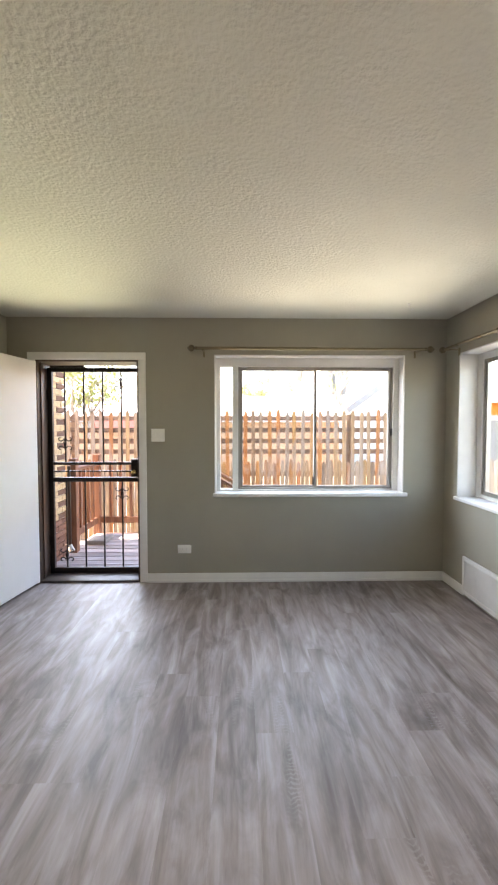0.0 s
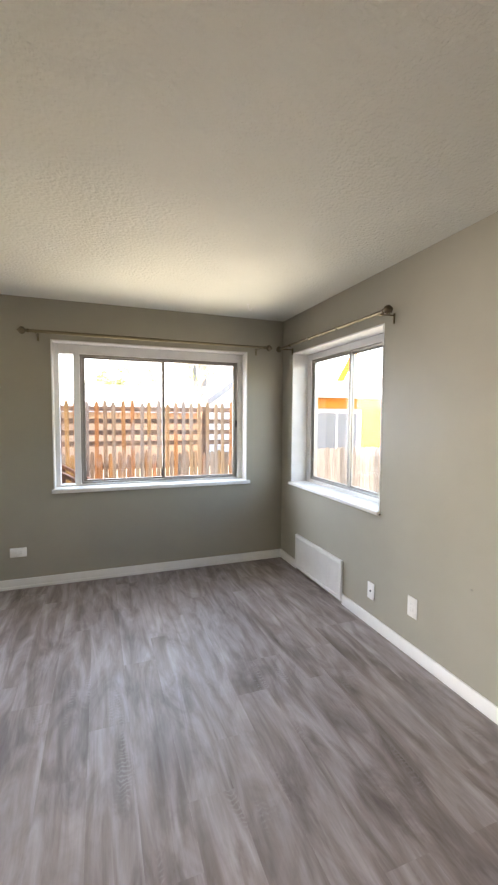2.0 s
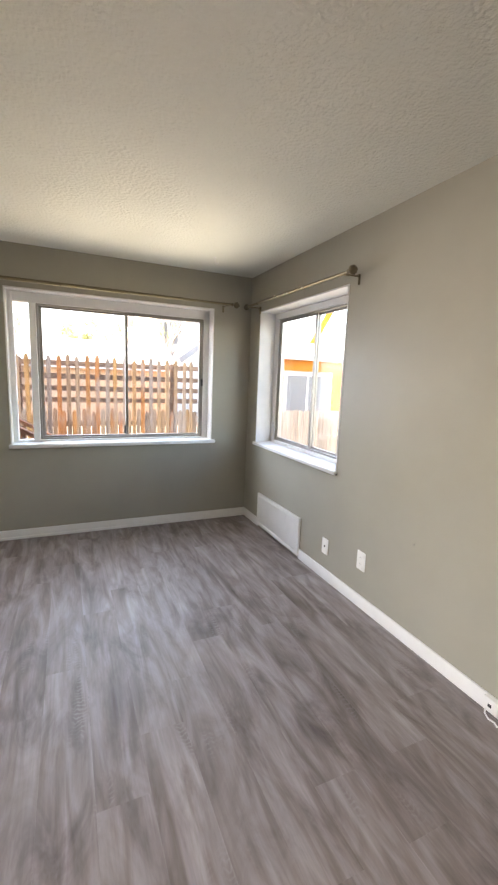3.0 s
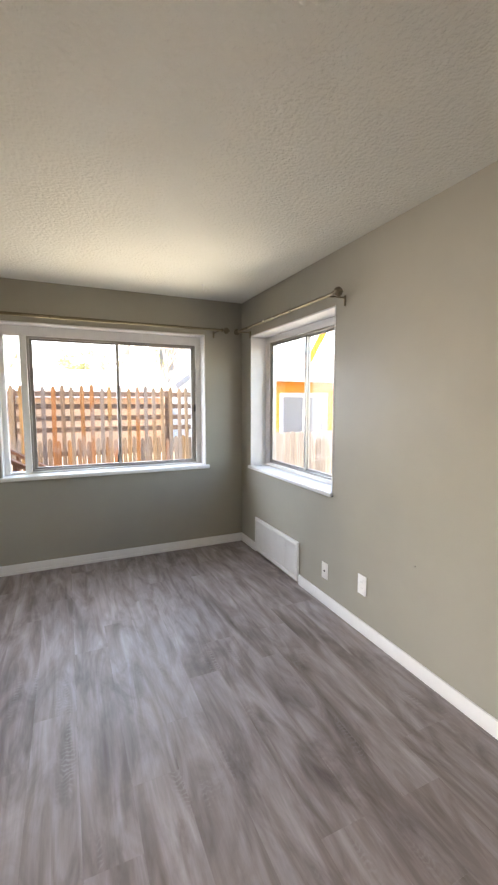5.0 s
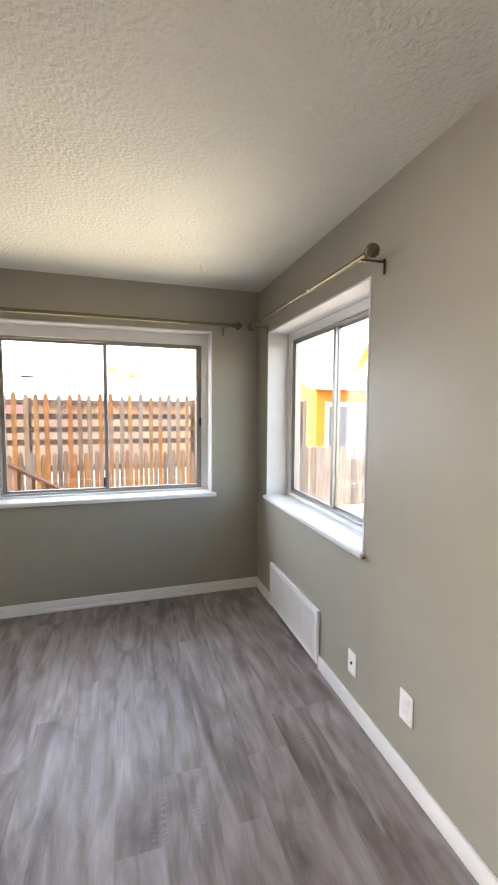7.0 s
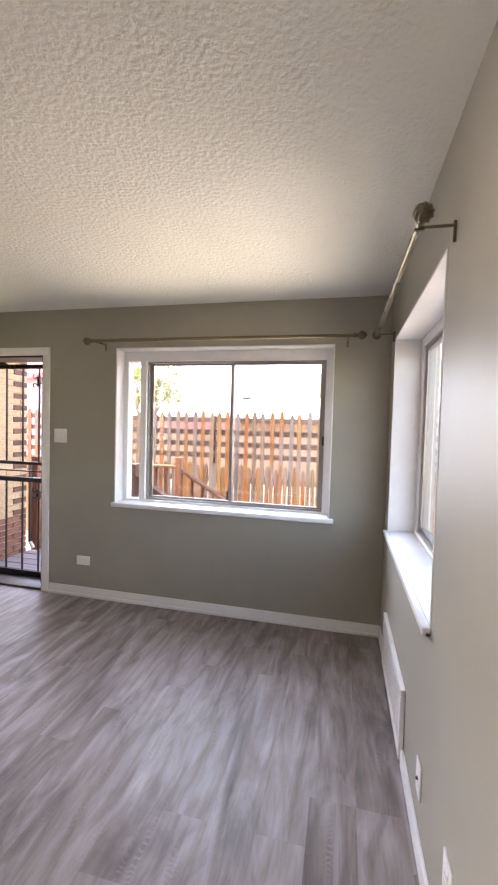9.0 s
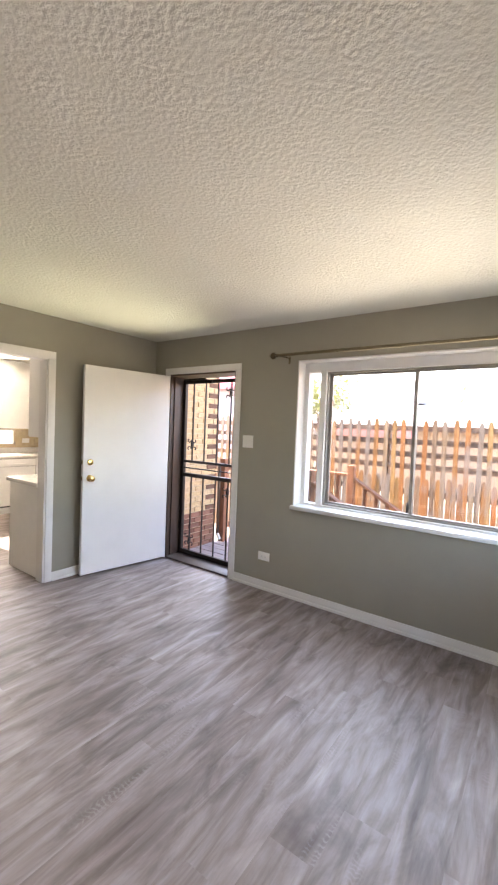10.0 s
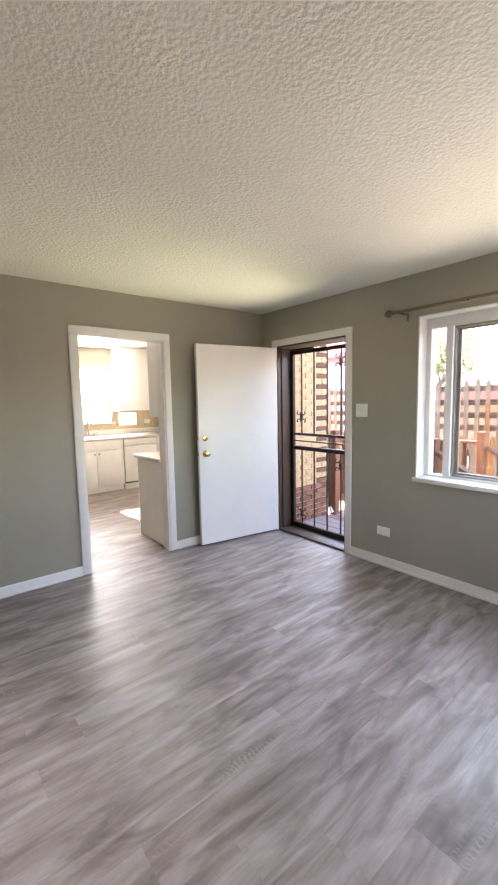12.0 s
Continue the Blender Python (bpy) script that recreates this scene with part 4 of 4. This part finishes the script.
# ---- wall plates ----
def plate(name, axis, u, z, w, h, label, category, group="wall plates"):
    """A cover plate centred at u, z on the north wall (axis y) or the east wall (axis x)."""
    at = (u, -0.0005, z) if axis == "y" else (-0.0005, u, z)
    th = empty(name, at, label, category, group)

    def bx(u0, u1, d0, d1, z0, z1):
        return (u0, u1, -d1, -d0, z0, z1) if axis == "y" else (-d1, -d0, u0, u1, z0, z1)
    part("cover", B(bx(u - w / 2, u + w / 2, 0.0005, 0.0065, z - h / 2, z + h / 2), bevel=0.0025), M["plate"], th, "", True)
    return th, bx


sw, bx = plate("light_switch", "y", -2.674, 1.37, 0.122, 0.118, "white double toggle light switch plate", "light switch")
for du in (-0.024, 0.024):
    part("collar", B(bx(-2.674 + du - 0.007, -2.674 + du + 0.007, 0.0065, 0.008, 1.356, 1.384)), M["plate"], sw)
    part("toggle", B(bx(-2.674 + du - 0.004, -2.674 + du + 0.004, 0.008, 0.019, 1.372, 1.382), bevel=0.0015), M["plate"], sw)


def duplex(name, axis, u, z, turned, label):
    w, h = (0.125, 0.078) if turned else (0.078, 0.125)
    th, bx = plate(name, axis, u, z, w, h, label, "outlet")
    for s in (-0.02, 0.02):
        cu, cz = (u + s, z) if turned else (u, z + s)
        a, b = (0.014, 0.017) if turned else (0.017, 0.014)
        face = part("socket", B(bx(cu - a, cu + a, 0.0065, 0.009, cz - b, cz + b), bevel=0.0015), M["plate"], th)
        for k in (-0.006, 0.006):
            if turned:
                slot = bx(cu - 0.003, cu + 0.005, 0.009, 0.0095, cz + k - 0.001, cz + k + 0.001)
            else:
                slot = bx(cu + k - 0.001, cu + k + 0.001, 0.009, 0.0095, cz - 0.003, cz + 0.005)
            part("slot", B(slot), M["shade"], face)
    return th


duplex("outlet", "y", -2.437, 0.309, True, "white outlet plate mounted sideways on the wall")
duplex("outlet", "x", -1.915, 0.312, False, "white upright outlet plate above the baseboard")
coax, bx = plate("cable_plate", "x", -1.515, 0.25, 0.072, 0.118, "white cable wall plate with a dark socket", "cable plate")
bm = bmesh.new()
lathe(bm, (-0.007, -1.515, 0.25), (-1, 0, 0), [(0.007, 0), (0.007, 0.003), (0.0045, 0.0035), (0.0045, 0.006)], 12)
part("socket", bm, M["dark"], coax, "dark threaded socket", True)
jack = empty("phone_jack", (-0.014, -2.86, 0.045), "small white surface jack on the baseboard", "phone jack")
part("case", B((-0.034, -0.0135, -2.895, -2.825, 0.022, 0.082), bevel=0.004), M["plate"], jack, "", True)
part("socket", B((-0.036, -0.0345, -2.868, -2.852, 0.044, 0.058)), M["dark"], jack, "dark socket")
bm = bmesh.new()
me = bent([(-0.03, -2.84, 0.03), (-0.045, -2.85, 0.012), (-0.055, -2.875, 0.006), (-0.05, -2.90, 0.006), (-0.06, -2.92, 0.006)], 0.004)
bm.from_mesh(me)
tagged(part("cable_stub", bm, M["plate"], None, "", True), "short white cable end lying on the floor", "cable")

bm = bmesh.new()
rod(bm, (0.0, -2.326, 0.587), (-0.012, -2.326, 0.59), 0.0022, 8)
rod(bm, (-0.011, -2.326, 0.59), (-0.013, -2.326, 0.59), 0.004, 10)
tagged(part("nail", bm, M["alu"], None, "", True), "small bare nail stuck in the plaster wall", "nail")

# ---- wall register ----
reg = empty("wall_register", (-0.02, -0.772, 0.03), "large white slatted wall air register above the floor", "air register")
RY0, RY1, RZ0, RZ1 = -1.162, -0.37, 0.026, 0.344
f = 0.03
for b in ((RY0, RY1, RZ1 - f, RZ1), (RY0, RY1, RZ0, RZ0 + f), (RY0, RY0 + f, RZ0 + f, RZ1 - f), (RY1 - f, RY1, RZ0 + f, RZ1 - f)):
    part("frame", B((-0.022, -0.001, *b), bevel=0.003), M["trim"], reg)
# flat grey sheet, the shade between the slats put into its colour
part("backing", B((-0.004, -0.001, RY0 + f, RY1 - f, RZ0 + f, RZ1 - f)), M["shade"], reg)
n = 62
for i in range(n):
    yy = RY0 + f + (RY1 - RY0 - 2 * f) * (i + 0.5) / n
    part("slat", B((-0.016, -0.005, yy - 0.0034, yy + 0.0034, RZ0 + f, RZ1 - f)), M["trim"], reg)
for k in (0.25, 0.5, 0.75):
    yy = RY0 + (RY1 - RY0) * k
    part("divider", B((-0.0185, -0.0162, yy - 0.006, yy + 0.006, RZ0 + f, RZ1 - f)), M["trim"], reg)

# ---- ceiling hook ----
hook = bmesh.new()
me = bent([(-0.556, -0.47, 2.4405), (-0.556, -0.47, 2.405), (-0.546, -0.47, 2.390), (-0.534, -0.47, 2.388), (-0.526, -0.47, 2.398), (-0.526, -0.47, 2.408)], 0.0035)
hook.from_mesh(me)
lathe(hook, (-0.556, -0.47, 2.4402), (0, 0, -1), [(0.014, 0), (0.012, 0.004), (0.005, 0.007)], 14)
tagged(part("ceiling_hook", hook, M["trim"], None, "", True), "small white plant hook screwed into the ceiling", "hook")

# ---- kitchen doorway ----
kdoor = empty("door_2", (XW, (KY0 + KY1) / 2, 0), "white cased open doorway to the kitchen", "door frame", kind="structure")
casing(kdoor, "y", KY0 + 0.006, KY1 - 0.006, KZ - 0.006, XW + 0.0005, XW + 0.016)
casing(kdoor, "y", KY0 + 0.006, KY1 - 0.006, KZ - 0.006, XW - 0.136, XW - 0.1205)
part("jamb", B((XW - 0.12, XW, KY0, KY0 + 0.018, 0.0, KZ)), M["trim"], kdoor)
part("jamb", B((XW - 0.12, XW, KY1 - 0.018, KY1, 0.0, KZ)), M["trim"], kdoor)
part("head_jamb", B((XW - 0.12, XW, KY0 + 0.018, KY1 - 0.018, KZ - 0.018, KZ)), M["trim"], kdoor)

# ---- kitchen ----
kw = empty("window_3", (KXW, (GY0 + GY1) / 2, GZ0), "white framed kitchen window over the sink", "window", kind="structure")
for b in ((GY0, GY1, GZ1 - 0.05, GZ1), (GY0, GY1, GZ0, GZ0 + 0.05), (GY0, GY0 + 0.05, GZ0 + 0.05, GZ1 - 0.05), (GY1 - 0.05, GY1, GZ0 + 0.05, GZ1 - 0.05)):
    part("window_frame", B((KXW - 0.12, KXW - 0.06, *b), bevel=0.003), M["trim"], kw)
part("window_sill", B((KXW - 0.06, KXW + 0.03, GY0 - 0.03, GY1 + 0.03, GZ0 - 0.02, GZ0 + 0.004), bevel=0.005), M["trim"], kw)
# guessed small window, put in for a bright rectangle under the wall cabinet
for b in ((-0.26, 0.10, 1.285, 1.305), (-0.26, 0.10, 1.06, 1.08), (-0.26, -0.24, 1.08, 1.285), (0.08, 0.10, 1.08, 1.285)):
    part("guessed_window_frame", B((KXW - 0.12, KXW + 0.012, *b), bevel=0.002), M["trim"], kw)
pane("pane", (KXW - 0.095, KXW - 0.09, -0.24, 0.08, 1.08, 1.285), kw)
pane("pane", (KXW - 0.095, KXW - 0.09, GY0 + 0.05, GY1 - 0.05, GZ0 + 0.05, GZ1 - 0.05), kw)


def cab_door(parent, x, y0, y1, z0, z1, knob_y, knob_z, out=1, name="door"):
    """Flat shaker-style front on a face at x, looking along +x for out = 1."""
    t = 0.018 * out
    d = part(name, B((x, x + t, y0 + 0.0015, y1 - 0.0015, z0 + 0.0015, z1 - 0.0015), bevel=0.003), M["cabinet"], parent, "", True)
    if knob_y is not None:
        bm = bmesh.new()
        lathe(bm, (x + t, knob_y, knob_z), (out, 0, 0), [(0.006, 0), (0.005, 0.012), (0.013, 0.018), (0.014, 0.024), (0.008, 0.029)], 14)
        part("knob", bm, M["steel"], d, "small brushed steel knob", True)
    return d


FX = -7.13


def base_cabinet(y0, y1, label, doors=2, drawer=True):
    th = empty("base_cabinet", (FX, (y0 + y1) / 2, 0), label, "cabinet", "kitchen base cabinets")
    part("body", B((KXW + 0.002, FX, y0 + 0.001, y1 - 0.001, 0.10, 0.868)), M["cabinet"], th)
    part("toe_kick", B((KXW + 0.002, FX - 0.05, y0 + 0.001, y1 - 0.001, 0.0, 0.0995)), M["cabinet"], th)
    top = 0.70 if drawer else 0.86
    if drawer:
        cab_door(th, FX, y0, y1, 0.705, 0.862, None, None, name="drawer_front")
    w = (y1 - y0) / doors
    for i in range(doors):
        a = y0 + i * w
        ky = a + w - 0.035 if i % 2 == 0 else a + 0.035
        cab_door(th, FX, a, a + w, 0.105, top, ky, top - 0.05)
    return th


base_cabinet(-1.35, -0.44, "white sink base cabinet with two doors")
base_cabinet(-2.26, -1.35, "white base cabinet with two doors")
dw = empty("dishwasher", (FX, -0.13, 0), "white built-in dishwasher beside the sink cabinet", "dishwasher")
# solid body in a dark colour, so the gaps round the fronts look shaded
part("body", B((KXW + 0.002, FX - 0.004, -0.435, 0.175, 0.10, 0.866)), M["dark"], dw, "body coloured dark for the shade in the gaps")
part("door", B((FX - 0.003, FX + 0.02, -0.429, 0.169, 0.125, 0.737), bevel=0.004), M["cabinet"], dw, "", True)
part("control_panel", B((FX - 0.003, FX + 0.024, -0.429, 0.169, 0.742, 0.86), bevel=0.006), M["cabinet"], dw, "", True)
part("handle", B((FX + 0.024, FX + 0.04, -0.28, 0.02, 0.765, 0.79), bevel=0.006), M["cabinet"], dw, "white recessed handle bar", True)
part("kick_plate", B((FX - 0.03, FX - 0.01, -0.43, 0.17, 0.0, 0.098)), M["cabinet"], dw, "white kick plate")
base_cabinet(0.18, KYN - 0.005, "white corner base cabinet", doors=1)
top = bmesh.new()
box(top, KXW + 0.002, FX + 0.03, -2.26, KYN - 0.002, 0.869, 0.908, bevel=0.006)
box(top, KXW + 0.002, KXW + 0.02, -2.26, KYN - 0.002, 0.9085, 1.0, bevel=0.003)
tagged(part("worktop", top, M["counter"], None, "", True), "pale laminate worktop with low upstand", "worktop")
sink = empty("sink", (-7.44, -0.85, 0.909), "stainless steel kitchen sink set in the worktop", "sink")
bm = B((-7.64, -7.20, -1.25, -0.49, 0.909, 0.915), bevel=0.002)
part("rim", bm, M["steel"], sink)
# no hollow here: the basin's shade is the grey of a flat plate
part("basin", B((-7.60, -7.24, -1.21, -0.53, 0.9152, 0.9165)), M["shade"], sink, "flat grey plate with a basin's shade in its colour")
bm = bmesh.new()
rod(bm, (-7.62, -0.85, 0.91), (-7.62, -0.85, 1.02), 0.016, 14)
me = bent([(-7.62, -0.85, 1.0), (-7.62, -0.85, 1.12), (-7.58, -0.85, 1.17), (-7.52, -0.85, 1.18), (-7.46, -0.85, 1.15), (-7.45, -0.85, 1.11)], 0.011)
bm.from_mesh(me)
for s in (-0.1, 0.1):
    rod(bm, (-7.62, -0.85 + s, 0.912), (-7.62, -0.85 + s, 0.965), 0.012, 12)
    rod(bm, (-7.62, -0.85 + s, 0.96), (-7.57, -0.85 + s * 1.3, 0.97), 0.007, 10)
tagged(part("faucet", bm, M["steel"], None, "", True), "chrome gooseneck kitchen faucet with two handles", "faucet")

up = empty("wall_cabinet", (-7.42, -0.08, 1.335), "white wall cabinet beside the window", "cabinet", "kitchen wall cabinets")
part("body", B((KXW + 0.002, -7.43, -0.35, 0.21, 1.335, 2.436)), M["cabinet"], up)
cab_door(up, -7.43, -0.35, 0.21, 1.34, 2.41, -0.315, 1.39)
up = empty("wall_cabinet", (-7.42, 0.53, 1.335), "white wall cabinet in the kitchen corner", "cabinet", "kitchen wall cabinets")
part("body", B((KXW + 0.002, -7.43, 0.212, KYN - 0.002, 1.335, 2.436)), M["cabinet"], up)
cab_door(up, -7.43, 0.212, KYN - 0.01, 1.34, 2.41, 0.25, 1.39)

# cabinets on the near side of the kitchen, beside the doorway
isl = empty("base_cabinet", (-4.46, 0.0, 0), "white base cabinet with plain end panel", "cabinet", "kitchen base cabinets")
part("body", B((-4.755, XW - 0.138, -1.215, 0.6, 0.10, 0.868)), M["cabinet"], isl)
part("toe_kick", B((-4.70, XW - 0.138, -1.213, 0.6, 0.0, 0.0995)), M["cabinet"], isl)
part("end_panel", B((-4.757, XW - 0.138, -1.236, -1.2155, 0.0, 0.868), bevel=0.002), M["cabinet"], isl)
for i in range(3):
    y0 = -1.2 + i * 0.6
    cab_door(isl, -4.756, y0, y0 + 0.6, 0.105, 0.86, y0 + 0.04, 0.8, out=-1)
tagged(part("worktop", B((-4.79, XW - 0.138, -1.262, 0.6, 0.869, 0.908), bevel=0.006), M["counter"], None, "", True), "pale laminate worktop with rounded edge", "worktop")
up = empty("wall_cabinet", (-4.32, -0.3, 1.335), "tall white wall cabinet above the end cabinet", "cabinet", "kitchen wall cabinets")
part("body", B((-4.46, XW - 0.138, -1.2, 0.6, 1.33, 2.436)), M["cabinet"], up)
for i in range(3):
    y0 = -1.2 + i * 0.6
    cab_door(up, -4.461, y0, y0 + 0.6, 1.335, 2.41, y0 + 0.04, 1.39, out=-1)

# backsplash tiles round the window
splash = empty("backsplash", (KXW, -0.7, 1.0), "tan glazed tile backsplash above the worktop", "backsplash", kind="structure")
tile = B((0.0, 0.008, 0.0015, 0.1065, 0.0015, 0.1065), bevel=0.002)
tile_me = mesh_of("tile", tile, M["tile"])
part("grout", B((KXW + 0.0005, KXW + 0.004, -2.26, KYN - 0.004, 1.001, 1.058), (KXW + 0.0005, KXW + 0.004, GY1 + 0.035, -0.262, GZ0 - 0.0235, 1.333), (KXW + 0.0005, KXW + 0.004, 0.102, KYN - 0.004, GZ0 - 0.0235, 1.333)), M["mortar"], splash)
for k in range(3):
    z = 1.002 + k * 0.108
    y = -2.25
    while y < KYN - 0.11:
        if (k == 0 or y > GY1 + 0.035) and not (-0.37 < y < 0.10 and k < 3 and z > 0.95):
            ob = new("tile", tile_me)
            ob.parent = splash
            ob.matrix_parent_inverse = splash.matrix_world.inverted()
            ob.matrix_basis = pose(KXW + 0.0042, y, z)
        y += 0.108
kp, bx = plate("outlet", "x", 0.29, 1.12, 0.12, 0.078, "white outlet plate on the tan backsplash", "outlet")
kp.location.x = KXW + 0.022
kp.rotation_euler = (0, 0, math.pi)
kp.location.y = 0.29

# ---- brick wing beside the door: bricks ----
structure("wall_brick", B((KXW - 0.2, -4.012, KYN + 0.101, 1.09, -0.6, 2.6), (XW - 0.018, -4.012, T + 0.001, KYN + 0.1005, -0.6, 2.6)), M["mortar"], "red-brown brick wall of the kitchen wing", "wall")
wall_brick = bpy.data.objects["wall_brick"]
BL, BHH, BG = 0.195, 0.0575, 0.0105
YB0, YB1 = T + 0.006, 1.093


brick_meshes = {}


def lay_brick(y0, y1, z, kind):
    key = (round(y1 - y0, 3), kind)
    if key not in brick_meshes:
        brick_meshes[key] = mesh_of("brick", B((0, 0.02, 0, y1 - y0, 0, BHH), bevel=0.003), M[kind])
    ob = new("brick", brick_meshes[key])
    ob.parent = wall_brick
    ob.matrix_basis = pose(-4.0125 + rng.uniform(-0.002, 0.002), y0, z)


z, k = -0.5, 0
while z < 2.53:
    # the corner brick: stretchers and headers by turns, the stretchers dark above the base
    corner = BL if k % 2 else 0.092
    base_course = z < 0.38
    lay_brick(YB1 - corner, YB1, z, "brick" if base_course else ("darkbrick" if k % 2 else "sunlittan"))
    y = YB1 - corner - BG
    while y > YB0 + 0.03:
        a = max(YB0, y - BL)
        # above 0.38 m the brick colour is tan and holds the sunlit look
        lay_brick(a, y, z, "brick" if base_course else "sunlittan")
        y = a - BG
    z += BHH + BG
    k += 1

# ---- floor: vinyl planks ----
PW, PL = 0.182, 1.22
full = mesh_of("plank", B((0.00015, PW - 0.00015, 0.00015, PL - 0.00015, -0.006, 0.0)), M["plank"])
cut_cache = {}


def plank(x, y0, y1, w=PW):
    ln = round(y1 - y0, 3)
    if ln < 0.02:
        return
    key = (ln, round(w, 3))
    if ln >= PL - 0.001 and w == PW:
        me = full
    else:
        if key not in cut_cache:
            cut_cache[key] = mesh_of("plank", B((0.00015, w - 0.00015, 0.00015, ln - 0.00015, -0.006, 0.0)), M["plank"])
        me = cut_cache[key]
    ob = new("plank", me)
    ob.parent = floor
    ob.matrix_basis = pose(x, y0, 0)


def lay(x0, x1, ya, yb, seed):
    r = random.Random(seed)
    x = x0
    while x < x1 - 0.005:
        w = min(PW, x1 - x)
        w = PW if w > PW - 0.001 else w
        y = ya - r.choice((0.15, 0.4, 0.65, 0.9, 1.1))
        while y < yb:
            plank(x, max(y, ya), min(y + PL, yb), w)
            y += PL
        x += PW


lay(XW, -0.001, YS, -0.001, 11)
lay(XW - 0.12, XW, KY0, KY1, 5)
lay(KXW, XW - 0.1201, KYS, KYN, 8)
